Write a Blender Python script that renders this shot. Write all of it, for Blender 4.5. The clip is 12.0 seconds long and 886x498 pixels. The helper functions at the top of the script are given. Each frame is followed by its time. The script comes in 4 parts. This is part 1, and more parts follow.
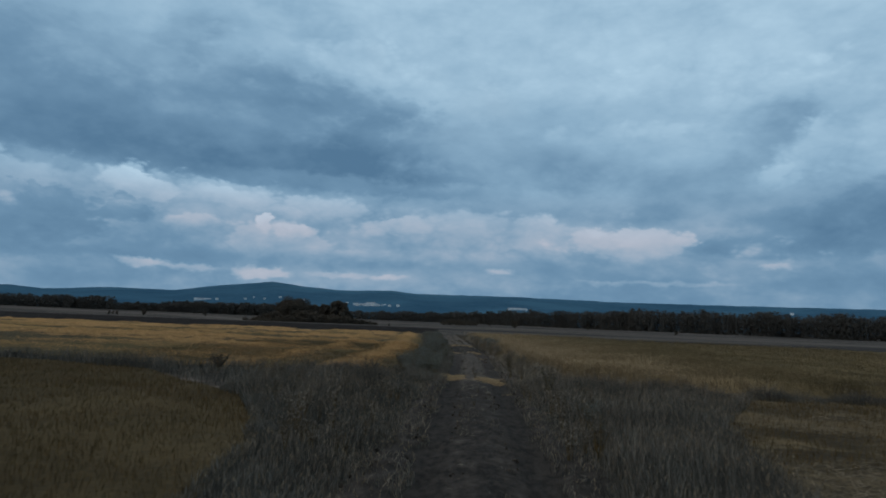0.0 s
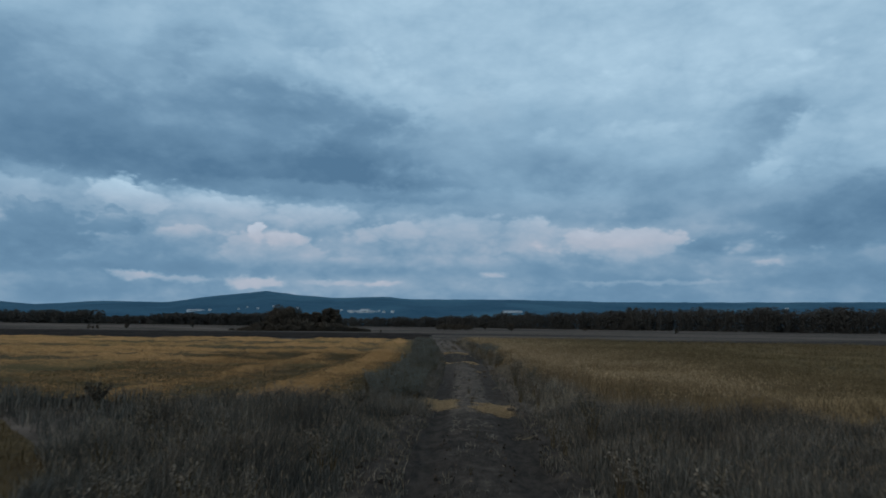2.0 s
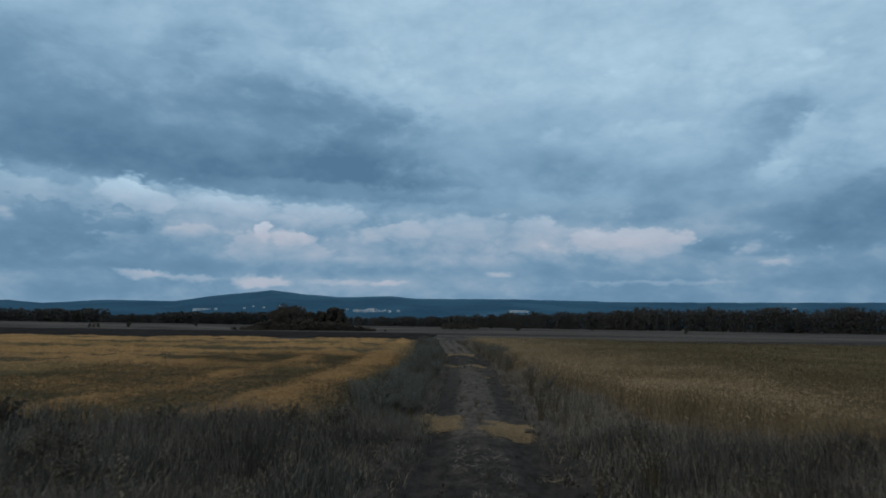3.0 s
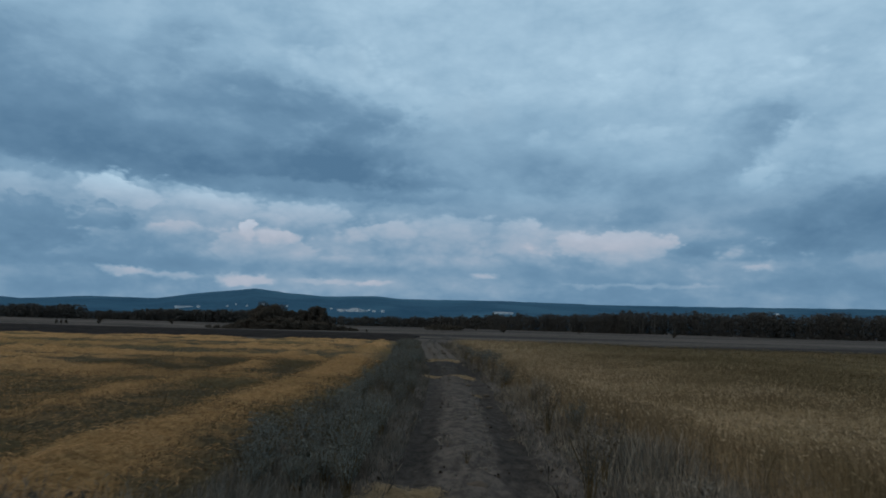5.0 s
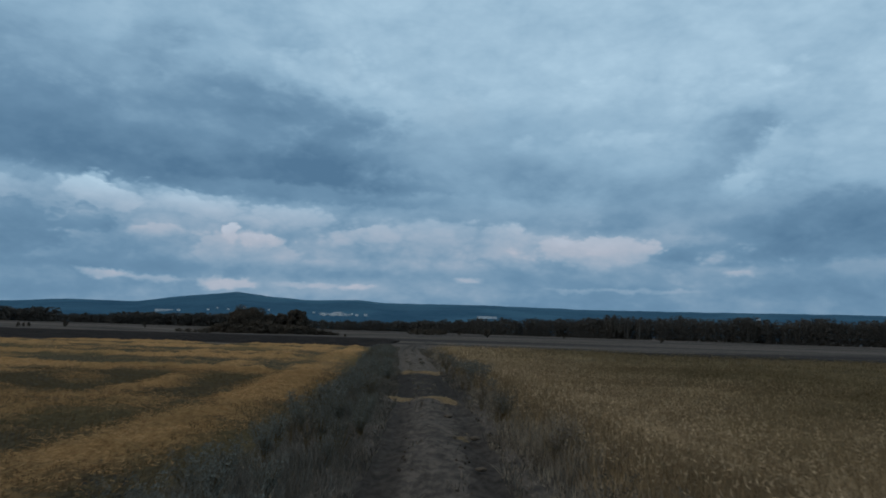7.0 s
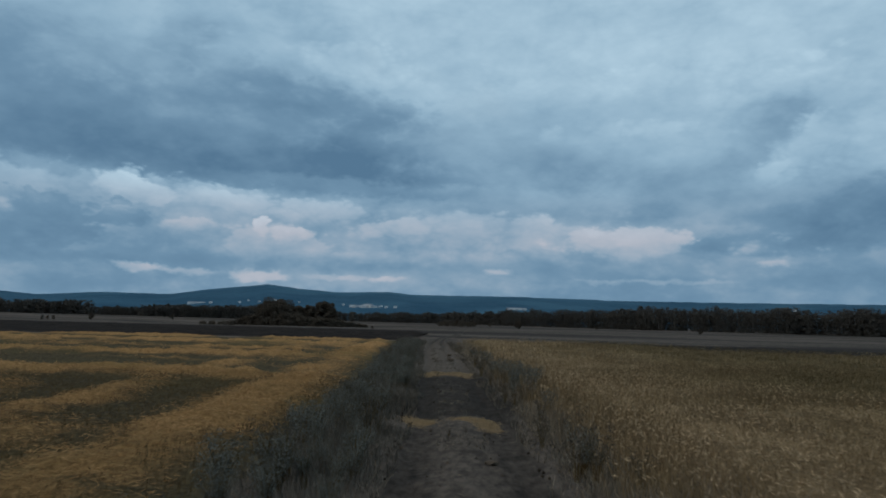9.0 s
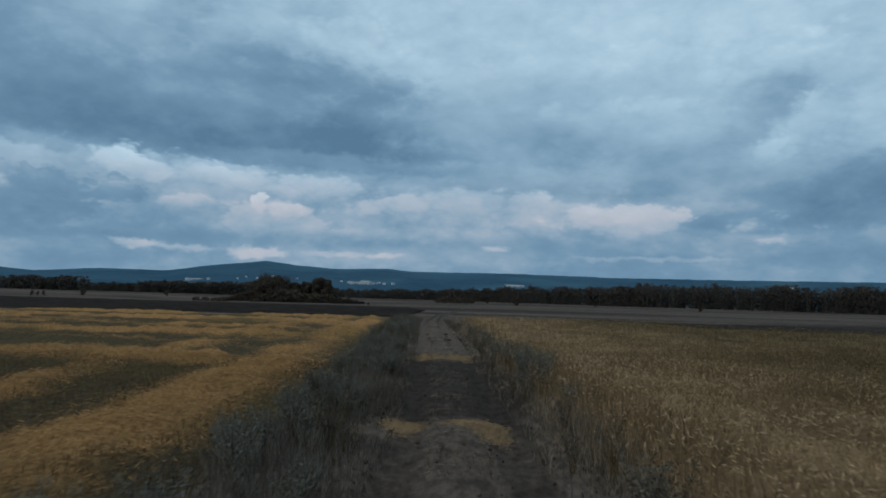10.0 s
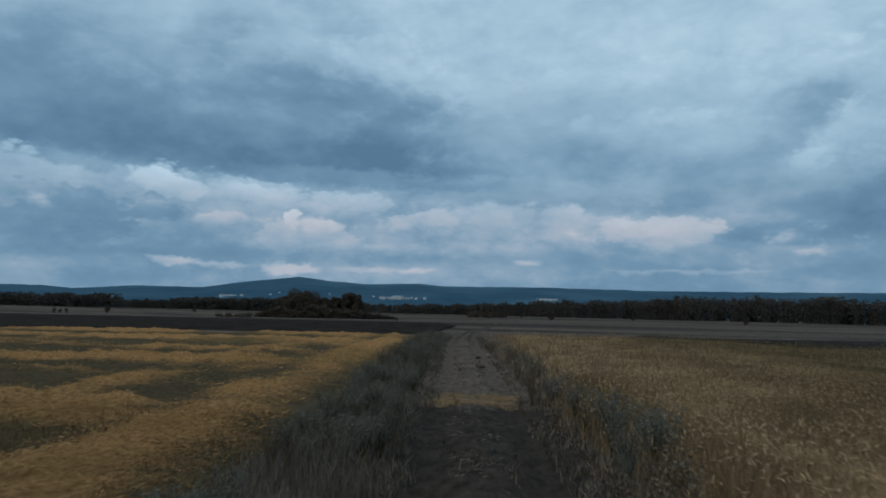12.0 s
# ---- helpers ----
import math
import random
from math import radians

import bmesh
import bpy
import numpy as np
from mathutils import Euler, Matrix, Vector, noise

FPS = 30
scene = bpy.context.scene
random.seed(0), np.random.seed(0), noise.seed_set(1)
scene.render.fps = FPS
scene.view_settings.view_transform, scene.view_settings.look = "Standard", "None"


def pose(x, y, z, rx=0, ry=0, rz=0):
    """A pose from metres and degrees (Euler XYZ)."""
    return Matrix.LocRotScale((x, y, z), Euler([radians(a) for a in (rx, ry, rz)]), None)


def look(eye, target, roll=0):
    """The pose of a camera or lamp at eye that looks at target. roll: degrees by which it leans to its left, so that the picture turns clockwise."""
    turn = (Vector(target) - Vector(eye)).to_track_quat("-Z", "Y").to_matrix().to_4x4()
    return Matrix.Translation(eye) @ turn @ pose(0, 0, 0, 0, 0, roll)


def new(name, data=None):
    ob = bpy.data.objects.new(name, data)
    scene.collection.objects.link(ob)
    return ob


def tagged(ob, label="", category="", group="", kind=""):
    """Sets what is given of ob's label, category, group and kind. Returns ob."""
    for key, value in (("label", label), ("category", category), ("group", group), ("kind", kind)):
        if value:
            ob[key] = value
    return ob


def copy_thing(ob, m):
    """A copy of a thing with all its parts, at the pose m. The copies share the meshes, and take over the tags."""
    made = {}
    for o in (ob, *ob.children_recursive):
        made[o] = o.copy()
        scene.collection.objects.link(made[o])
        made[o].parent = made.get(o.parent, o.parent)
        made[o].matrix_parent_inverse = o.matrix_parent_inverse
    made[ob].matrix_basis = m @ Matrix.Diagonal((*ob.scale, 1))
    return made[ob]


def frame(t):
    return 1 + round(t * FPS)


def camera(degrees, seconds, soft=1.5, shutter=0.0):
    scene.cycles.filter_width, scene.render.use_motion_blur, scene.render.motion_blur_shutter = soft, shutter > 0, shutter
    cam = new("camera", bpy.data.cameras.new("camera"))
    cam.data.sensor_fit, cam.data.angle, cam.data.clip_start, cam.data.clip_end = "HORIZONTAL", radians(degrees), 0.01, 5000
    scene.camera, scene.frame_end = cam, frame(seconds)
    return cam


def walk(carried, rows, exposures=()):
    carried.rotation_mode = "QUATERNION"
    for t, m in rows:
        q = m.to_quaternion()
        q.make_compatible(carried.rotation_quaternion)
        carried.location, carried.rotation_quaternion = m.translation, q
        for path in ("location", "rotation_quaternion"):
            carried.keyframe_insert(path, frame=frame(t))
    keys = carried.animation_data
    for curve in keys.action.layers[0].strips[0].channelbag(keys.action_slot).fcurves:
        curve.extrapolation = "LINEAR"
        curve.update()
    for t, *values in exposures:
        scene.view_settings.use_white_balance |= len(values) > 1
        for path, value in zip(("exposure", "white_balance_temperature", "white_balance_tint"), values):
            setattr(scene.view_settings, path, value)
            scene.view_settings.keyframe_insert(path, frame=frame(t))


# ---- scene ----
cam = camera(62.0, 12.0, soft=1.8, shutter=0.4)
# seconds, x, y, z, yaw, pitch, roll
PATH = [
    (0.0, 0.000, 0.000, 2.105, 2.00, 5.55, -2.30),
    (0.5, 0.017, 2.070, 2.099, 1.83, 5.19, -2.08),
    (1.0, 0.060, 4.112, 2.102, 1.50, 5.39, -0.81),
    (1.5, 0.080, 6.082, 2.089, 2.00, 5.57, -0.73),
    (2.0, 0.088, 8.027, 2.094, 1.63, 5.92, -0.70),
    (2.5, 0.084, 9.969, 2.093, 2.15, 5.85, -0.88),
    (4.5, 0.023, 17.360, 2.081, 1.29, 6.06, -0.98),
    (5.0, 0.012, 19.293, 2.080, 0.88, 5.97, -1.56),
    (5.5, 0.023, 21.300, 2.085, 0.94, 5.58, -1.92),
    (6.0, 0.086, 23.300, 2.128, 0.15, 6.15, -1.63),
    (6.5, 0.189, 25.182, 2.100, -0.38, 5.96, -1.42),
    (7.0, 0.234, 26.981, 2.110, -0.40, 6.34, -1.73),
    (9.0, 0.140, 33.953, 2.128, 1.89, 5.63, -1.57),
    (9.5, 0.114, 35.763, 2.119, 2.00, 4.05, -1.84),
    (10.0, 0.110, 37.658, 2.106, 1.72, 3.84, -1.68),
    (10.5, 0.068, 39.624, 2.074, 2.05, 3.97, -1.67),
    (11.0, 0.005, 41.678, 2.055, 2.52, 3.17, -2.00),
    (11.5, -0.036, 43.775, 2.069, 3.17, 4.53, -1.19),
    (12.0, -0.079, 45.896, 2.105, 4.22, 4.91, -1.27),
]
walk(cam, [(t, pose(x, y, z, 90 + p, r, w)) for t, x, y, z, w, p, r in PATH],
     exposures=[(0, 0.0, 6260, 10), (4.5, -0.02, 6260, 10), (6.5, -0.03, 6260, 10), (7.0, -0.03, 6270, 10), (9.0, 0.0, 6480, 10), (9.5, 0.05, 6500, 10), (10.5, 0.15, 6500, 10), (11.0, 0.26, 6500, 10), (11.5, 0.20, 6480, 10), (12.0, 0.05, 6450, 10)])

# ---------------------------------------------------------------- node helpers


class Graph:
    """Short way to write node trees."""

    def __init__(self, tree):
        self.tree = tree

    def put(self, value, socket):
        if hasattr(value, "is_output"):
            self.tree.links.new(value, socket)
        else:
            socket.default_value = value

    def math(self, op, a, b=0.0, c=0.0, clamp=False):
        n = self.tree.nodes.new("ShaderNodeMath")
        n.operation, n.use_clamp = op, clamp
        for v, s in zip((a, b, c), n.inputs):
            self.put(v, s)
        return n.outputs[0]

    def vec(self, op, a, b=(0, 0, 0)):
        n = self.tree.nodes.new("ShaderNodeVectorMath")
        n.operation = op
        self.put(a, n.inputs[0])
        self.put(b, n.inputs[1])
        return n.outputs["Value"] if op in ("LENGTH", "DOT_PRODUCT") else n.outputs[0]

    def combine(self, x, y, z):
        n = self.tree.nodes.new("ShaderNodeCombineXYZ")
        for v, s in zip((x, y, z), n.inputs):
            self.put(v, s)
        return n.outputs[0]

    def split(self, v):
        n = self.tree.nodes.new("ShaderNodeSeparateXYZ")
        self.put(v, n.inputs[0])
        return n.outputs

    def noise(self, vector, scale, detail=4.0, rough=0.55, distort=0.0, colour=False):
        n = self.tree.nodes.new("ShaderNodeTexNoise")
        self.put(vector, n.inputs["Vector"])
        n.inputs["Scale"].default_value = scale
        n.inputs["Detail"].default_value = detail
        n.inputs["Roughness"].default_value = rough
        n.inputs["Distortion"].default_value = distort
        return n.outputs["Color"] if colour else n.outputs[0]

    def ramp(self, value, lo, hi, a=0.0, b=1.0):
        n = self.tree.nodes.new("ShaderNodeMapRange")
        n.interpolation_type = "SMOOTHSTEP"
        for v, s in zip((value, lo, hi, a, b), n.inputs):
            self.put(v, s)
        return n.outputs[0]

    def mix(self, f, a, b):
        n = self.tree.nodes.new("ShaderNodeMix")
        n.data_type = "RGBA"
        self.put(f, n.inputs[0])
        for v, s in ((a, n.inputs[6]), (b, n.inputs[7])):
            self.put((*v, 1.0) if isinstance(v, tuple) else v, s)
        return n.outputs[2]


# ---------------------------------------------------------------- sky and light
def build_sky():
    world = bpy.data.worlds.new("evening_sky")
    scene.world = world
    world.use_nodes = True
    tree = world.node_tree
    tree.nodes.clear()
    g = Graph(tree)
    sky = tree.nodes.new("ShaderNodeTexSky")
    sky.sky_type, sky.sun_disc = "NISHITA", False
    sky.sun_elevation, sky.sun_rotation = radians(14), radians(-120)
    way = tree.nodes.new("ShaderNodeTexCoord").outputs["Generated"]
    x, y, z = g.split(way)
    az = g.math("ARCTAN2", x, y)
    el = g.math("ARCSINE", z)
    # billows: a coarse and a fine push of the cloud outlines
    flat = g.vec("MULTIPLY", way, (1.0, 1.0, 1.8))
    streaky = g.vec("MULTIPLY", way, (1.0, 1.0, 2.1))
    push = g.vec("SUBTRACT", g.noise(flat, 7.0, 5.0, 0.55, colour=True), (0.5, 0.5, 0.5))
    fine = g.vec("SUBTRACT", g.noise(flat, 26.0, 7.0, 0.62, colour=True), (0.5, 0.5, 0.5))
    shift = g.vec("ADD", g.vec("MULTIPLY", push, (0.055, 0.020, 0.0)), g.vec("MULTIPLY", fine, (0.036, 0.024, 0.0)))
    spot = g.vec("ADD", g.combine(az, el, 0.0), shift)

    def puffs(scale):
        n = tree.nodes.new("ShaderNodeTexVoronoi")
        n.feature = "SMOOTH_F1"
        g.put(g.vec("ADD", flat, g.vec("MULTIPLY", push, (0.06, 0.06, 0.06))), n.inputs["Vector"])
        n.inputs["Scale"].default_value = scale
        n.inputs["Smoothness"].default_value = 0.25
        return n.outputs["Distance"]

    lump = g.math("ADD", g.math("SUBTRACT", puffs(17.0), 0.46), g.math("MULTIPLY", g.math("SUBTRACT", puffs(44.0), 0.46), 0.6))
    lump = g.math("ADD", lump, g.math("MULTIPLY", g.math("SUBTRACT", puffs(105.0), 0.46), 0.35))

    def cloud(tone, rows, swell, puff, fade=1.0):
        """Clouds over a tone, lighter toward their tops: azimuth, elevation, half width, half height, lean, softness, tone, cover."""
        for a, e, w, h, lean, soft, level, cover in rows:
            d = g.vec("SUBTRACT", spot, (a, e, 0.0))
            dx, dy, _ = g.split(d)
            dy = g.math("SUBTRACT", dy, g.math("MULTIPLY", dx, lean))
            r = g.vec("LENGTH", g.combine(g.math("DIVIDE", dx, w), g.math("DIVIDE", dy, h), 0.0))
            r = g.math("ADD", r, g.math("MULTIPLY", lump, puff))
            f = g.ramp(r, 1.0 + soft, max(0.0, 1.0 - soft), 0.0, cover)
            if fade < 1.0:
                f = g.math("MULTIPLY", f, g.ramp(dy, -1.1 * h, 0.5 * h, fade, 1.0))
            level = g.math("ADD", level, g.math("MULTIPLY", g.math("MULTIPLY", dy, g.math("DIVIDE", 1.0, h)), swell))
            tone = g.math("ADD", g.math("MULTIPLY", tone, g.math("SUBTRACT", 1.0, f)), g.math("MULTIPLY", f, level))
        return tone

    # grey veil, lighter upward and to the east
    tone = g.math("ADD", g.ramp(el, 0.02, 0.40, 0.40, 0.78), g.math("MULTIPLY", g.ramp(az, -0.35, 0.15, -0.10, 0.06), g.ramp(el, 0.10, 0.22)))
    high_west = [
        (-0.44, 0.250, 0.38, 0.080, -0.04, 0.5, 0.31, 0.92),
        (-0.52, 0.305, 0.17, 0.050, 0.0, 0.6, 0.36, 0.85),
        (-0.36, 0.350, 0.055, 0.034, 0.1, 0.5, 0.38, 0.8),
        (-0.47, 0.350, 0.040, 0.014, 0.0, 0.7, 0.66, 0.6),
        (-0.335, 0.338, 0.026, 0.028, 0.2, 0.7, 0.66, 0.6),
        (-0.16, 0.342, 0.075, 0.024, -0.10, 0.40, 0.86, 0.75),
        (-0.10, 0.315, 0.060, 0.012, -0.15, 0.50, 0.80, 0.6),
        (-0.21, 0.286, 0.140, 0.026, -0.10, 0.5, 0.24, 0.75),
        (-0.36, 0.290, 0.120, 0.010, 0.0, 0.7, 0.46, 0.5),
    ]
    high_east = [
        (0.20, 0.318, 0.150, 0.014, 0.06, 0.6, 0.92, 0.65),
        (0.10, 0.290, 0.050, 0.030, 0.4, 0.6, 0.62, 0.6),
        (0.16, 0.272, 0.080, 0.018, 0.1, 0.5, 0.58, 0.6),
        (0.10, 0.252, 0.020, 0.011, 0.3, 0.5, 0.84, 0.7),
        (0.245, 0.260, 0.050, 0.011, 0.0, 0.5, 0.86, 0.6),
        (0.44, 0.300, 0.100, 0.016, 0.1, 0.6, 0.90, 0.6),
        (0.395, 0.262, 0.065, 0.030, 0.1, 0.50, 0.42, 0.85),
        (0.355, 0.232, 0.045, 0.034, 0.6, 0.40, 0.46, 0.8),
        (0.430, 0.222, 0.045, 0.042, 0.7, 0.35, 0.76, 0.9),
        (0.385, 0.193, 0.018, 0.016, 0.4, 0.40, 0.82, 0.8),
        (0.510, 0.225, 0.035, 0.045, 0.5, 0.50, 0.70, 0.6),
    ]
    deck = [
        (-0.52, 0.208, 0.170, 0.028, -0.05, 0.45, 0.14, 0.9),
        (-0.33, 0.208, 0.220, 0.032, -0.06, 0.45, 0.09, 0.9),
        (-0.12, 0.202, 0.150, 0.036, -0.06, 0.45, 0.05, 0.92),
        (-0.20, 0.178, 0.120, 0.010, -0.05, 0.5, 0.34, 0.7),
        (0.00, 0.230, 0.110, 0.040, 0.0, 0.7, 0.38, 0.7),
        (0.15, 0.195, 0.180, 0.036, -0.05, 0.6, 0.38, 0.8),
        (0.03, 0.172, 0.120, 0.010, -0.03, 0.6, 0.52, 0.6),
        (0.19, 0.148, 0.140, 0.016, -0.02, 0.5, 0.34, 0.75),
    ]
    east_bank = [
        (0.500, 0.140, 0.150, 0.040, 0.10, 0.55, 0.14, 0.95),
        (0.420, 0.112, 0.130, 0.018, 0.02, 0.50, 0.16, 0.90),
        (0.340, 0.104, 0.070, 0.011, 0.0, 0.45, 0.24, 0.85),
        (0.340, 0.165, 0.050, 0.020, 0.1, 0.60, 0.46, 0.6),
        (0.450, 0.068, 0.240, 0.024, 0.0, 0.70, 0.28, 0.85),
    ]
    low_west = [
        (-0.25, 0.100, 0.520, 0.052, -0.02, 0.30, 0.42, 0.95),
        (-0.60, 0.158, 0.110, 0.024, -0.05, 0.20, 0.64, 0.95),
        (-0.42, 0.148, 0.200, 0.028, -0.06, 0.20, 0.55, 0.95),
        (-0.435, 0.156, 0.055, 0.015, -0.12, 0.18, 0.88, 0.92),
        (-0.33, 0.147, 0.090, 0.012, -0.10, 0.25, 0.76, 0.8),
        (-0.22, 0.140, 0.110, 0.014, -0.06, 0.35, 0.68, 0.8),
        (-0.56, 0.100, 0.100, 0.050, 0.10, 0.15, 0.24, 0.97),
        (-0.585, 0.126, 0.020, 0.009, 0.0, 0.40, 0.64, 0.8),
        (-0.445, 0.117, 0.036, 0.018, 0.0, 0.15, 0.28, 0.95),
        (-0.38, 0.097, 0.090, 0.030, 0.03, 0.18, 0.40, 0.95),
        (-0.36, 0.115, 0.040, 0.008, 0.0, 0.30, 0.66, 0.8),
    ]
    low_middle = [
        (-0.255, 0.096, 0.076, 0.024, -0.03, 0.14, 0.52, 0.97),
        (-0.285, 0.119, 0.011, 0.012, 0.0, 0.25, 0.97, 0.95),
        (-0.238, 0.111, 0.034, 0.008, 0.0, 0.25, 0.82, 0.9),
        (-0.06, 0.106, 0.120, 0.030, 0.0, 0.25, 0.46, 0.9),
        (-0.10, 0.124, 0.055, 0.012, 0.05, 0.25, 0.72, 0.85),
        (0.03, 0.122, 0.100, 0.026, -0.04, 0.25, 0.60, 0.9),
        (0.12, 0.112, 0.080, 0.022, 0.0, 0.30, 0.60, 0.85),
        (0.215, 0.110, 0.090, 0.022, 0.03, 0.18, 0.74, 0.92),
        (0.01, 0.082, 0.250, 0.010, 0.0, 0.60, 0.42, 0.7),
        (-0.18, 0.072, 0.280, 0.011, 0.0, 0.60, 0.26, 0.8),
        (-0.52, 0.066, 0.130, 0.012, 0.0, 0.45, 0.24, 0.85),
    ]
    foot = [
        (-0.10, 0.038, 0.800, 0.016, 0.0, 0.7, 0.33, 0.85),
        (-0.43, 0.060, 0.026, 0.006, -0.10, 0.4, 0.74, 0.8),
        (-0.37, 0.056, 0.050, 0.005, -0.05, 0.5, 0.68, 0.7),
        (-0.275, 0.054, 0.042, 0.008, 0.0, 0.4, 0.78, 0.75),
        (-0.17, 0.057, 0.040, 0.004, 0.0, 0.6, 0.68, 0.6),
        (-0.11, 0.055, 0.020, 0.004, 0.0, 0.6, 0.74, 0.7),
        (0.037, 0.071, 0.016, 0.004, 0.0, 0.7, 0.82, 0.6),
        (0.23, 0.058, 0.090, 0.003, 0.0, 0.7, 0.60, 0.6),
        (0.385, 0.083, 0.016, 0.004, 0.0, 0.7, 0.72, 0.6),
        (-0.434, 0.172, 0.011, 0.0022, 0.0, 0.6, 1.0, 0.9),
        (0.440, 0.327, 0.011, 0.008, 0.0, 0.6, 1.0, 0.8),
        (0.468, 0.338, 0.014, 0.005, 0.0, 0.7, 0.98, 0.7),
    ]
    for rows, swell, puff, fade in ((high_west, 0.08, 0.7, 1.0), (high_east, 0.08, 0.8, 1.0), (deck, 0.05, 0.45, 1.0), (east_bank, 0.06, 0.6, 1.0),
                                    (low_west, 0.10, 0.75, 0.3), (low_middle, 0.10, 0.75, 0.3), (foot, 0.06, 0.6, 1.0)):
        tone = cloud(tone, rows, swell, puff, fade)
    # mottling at three sizes, with billowing edges
    big = g.ramp(g.noise(streaky, 6.5, 5.0, 0.5, 0.2), 0.30, 0.70, -0.5, 0.5)
    mid = g.ramp(g.noise(streaky, 17.0, 5.0, 0.5, 0.2), 0.30, 0.70, -0.5, 0.5)
    tone = g.math("ADD", tone, g.math("MULTIPLY", big, 0.16))
    tone = g.math("ADD", tone, g.math("MULTIPLY", mid, 0.09))
    tone = g.math("SUBTRACT", tone, g.math("MULTIPLY", lump, 0.13))
    tone = g.math("ADD", tone, g.math("MULTIPLY", g.math("SUBTRACT", g.noise(flat, 45.0, 5.0, 0.6), 0.5), 0.08), clamp=True)
    body = tree.nodes.new("ShaderNodeValToRGB")
    g.put(tone, body.inputs[0])
    stops = [(0.0, (0.090, 0.182, 0.288)), (0.30, (0.154, 0.272, 0.392)), (0.60, (0.272, 0.424, 0.552)), (1.0, (0.44, 0.61, 0.73))]
    while len(body.color_ramp.elements) < len(stops):
        body.color_ramp.elements.new(0.5)
    for e, (p, c) in zip(body.color_ramp.elements, stops):
        e.position, e.color = p, (*c, 1.0)
    # clouds low over the land catch the warm evening light on their sides
    warm = g.math("MULTIPLY", g.ramp(el, 0.19, 0.10), g.ramp(tone, 0.26, 0.85))
    lit = g.math("ADD", 0.48, g.math("MULTIPLY", tone, 0.52))
    cream = g.vec("MULTIPLY", g.combine(lit, lit, lit), (0.525, 0.515, 0.575))
    col = g.mix(g.math("MULTIPLY", warm, 0.75), body.outputs[0], cream)
    # overcast: the dome grows brighter and greyer to the zenith
    col = g.mix(g.ramp(el, 0.45, 1.25), col, (0.62, 0.64, 0.65))
    col = g.vec("MULTIPLY", col, (10.0, 10.0, 10.0))
    gap = g.math("MULTIPLY", g.ramp(g.noise(flat, 3.3, 4.0, 0.5), 0.60, 0.72), g.ramp(el, 0.2, 0.4, 0.0, 0.35))
    bg = tree.nodes.new("ShaderNodeBackground")
    g.put(g.mix(gap, col, sky.outputs[0]), bg.inputs[0])
    bg.inputs[1].default_value = 0.1
    out = tree.nodes.new("ShaderNodeOutputWorld")
    tree.links.new(bg.outputs[0], out.inputs[0])


build_sky()
sun_data = bpy.data.lights.new("sun", "SUN")
sun_data.energy, sun_data.angle, sun_data.color = 0.7, radians(30), (1.0, 0.88, 0.72)
sun = new("sun", sun_data)
sun.matrix_world = look((-60, -35, 40), (0, 0, 0))


# ---------------------------------------------------------------- materials
def material(name, rough=0.9):
    m = bpy.data.materials.new(name)
    m.use_nodes = True
    b = m.node_tree.nodes["Principled BSDF"]
    b.inputs["Roughness"].default_value = rough
    b.inputs["Specular IOR Level"].default_value = 0.02
    return m, Graph(m.node_tree), b


def relief(g, b, height, strength, distance):
    n = g.tree.nodes.new("ShaderNodeBump")
    n.inputs["Strength"].default_value = strength
    n.inputs["Distance"].default_value = distance
    g.put(height, n.inputs["Height"])
    g.tree.links.new(n.outputs[0], b.inputs["Normal"])


def place(g):
    return g.tree.nodes.new("ShaderNodeNewGeometry").outputs["Position"]


def earthy(name, dark, light, patch, grain, stretch=(1, 1, 1), bump=0.03, extra=None, lo=0.35, hi=0.65, ripe=False):
    """Ground cover: large patches and fine grain between two colours, with an optional third in larger drifts."""
    m, g, b = material(name, 0.95)
    p = g.vec("MULTIPLY", place(g), stretch)
    coarse = g.noise(p, patch, 5.0, 0.6, 0.4)
    small = g.noise(place(g), grain, 5.0, 0.65)
    f = g.math("ADD", g.math("MULTIPLY", coarse, 0.6), g.math("MULTIPLY", small, 0.4))
    col = g.mix(g.ramp(f, lo, hi), dark, light)
    if extra:
        col = g.mix(g.ramp(g.noise(p, patch * 0.6, 4.0, 0.55, 0.6), 0.52, 0.62, 0.0, 0.75), col, extra)
    if ripe:
        col = ripening(g, col, place(g))
    g.put(col, b.inputs["Base Color"])
    relief(g, b, g.noise(place(g), grain * 0.7, 6.0, 0.7), 0.9, bump)
    return m


def leafy(name, a, b_, c=None, rough=0.85, ripe=False):
    """Blades, stems and leaves: every island its own shade, in drifts over the ground."""
    m, g, b = material(name, rough)
    geo = g.tree.nodes.new("ShaderNodeNewGeometry")
    col = g.mix(geo.outputs["Random Per Island"], a, b_)
    if c:
        col = g.mix(g.ramp(g.noise(geo.outputs["Position"], 0.55, 4.0, 0.6), 0.45, 0.65, 0.0, 0.8), col, c)
    if ripe:
        col = ripening(g, col, geo.outputs["Position"])
    g.put(col, b.inputs["Base Color"])
    return m


def ripening(g, col, p):
    """The crop is paler and riper near the track, greener and duller away from it."""
    x, y, _ = g.split(p)
    wander = g.math("MULTIPLY", g.math("SUBTRACT", g.noise(p, 0.10, 4.0, 0.6), 0.5), 16.0)
    f = g.ramp(g.math("ADD", x, wander), 0.0, 14.0)
    tint = g.mix(f, (1.38, 1.24, 1.14), (0.66, 0.63, 0.53))
    return g.vec("MULTIPLY", col, tint)


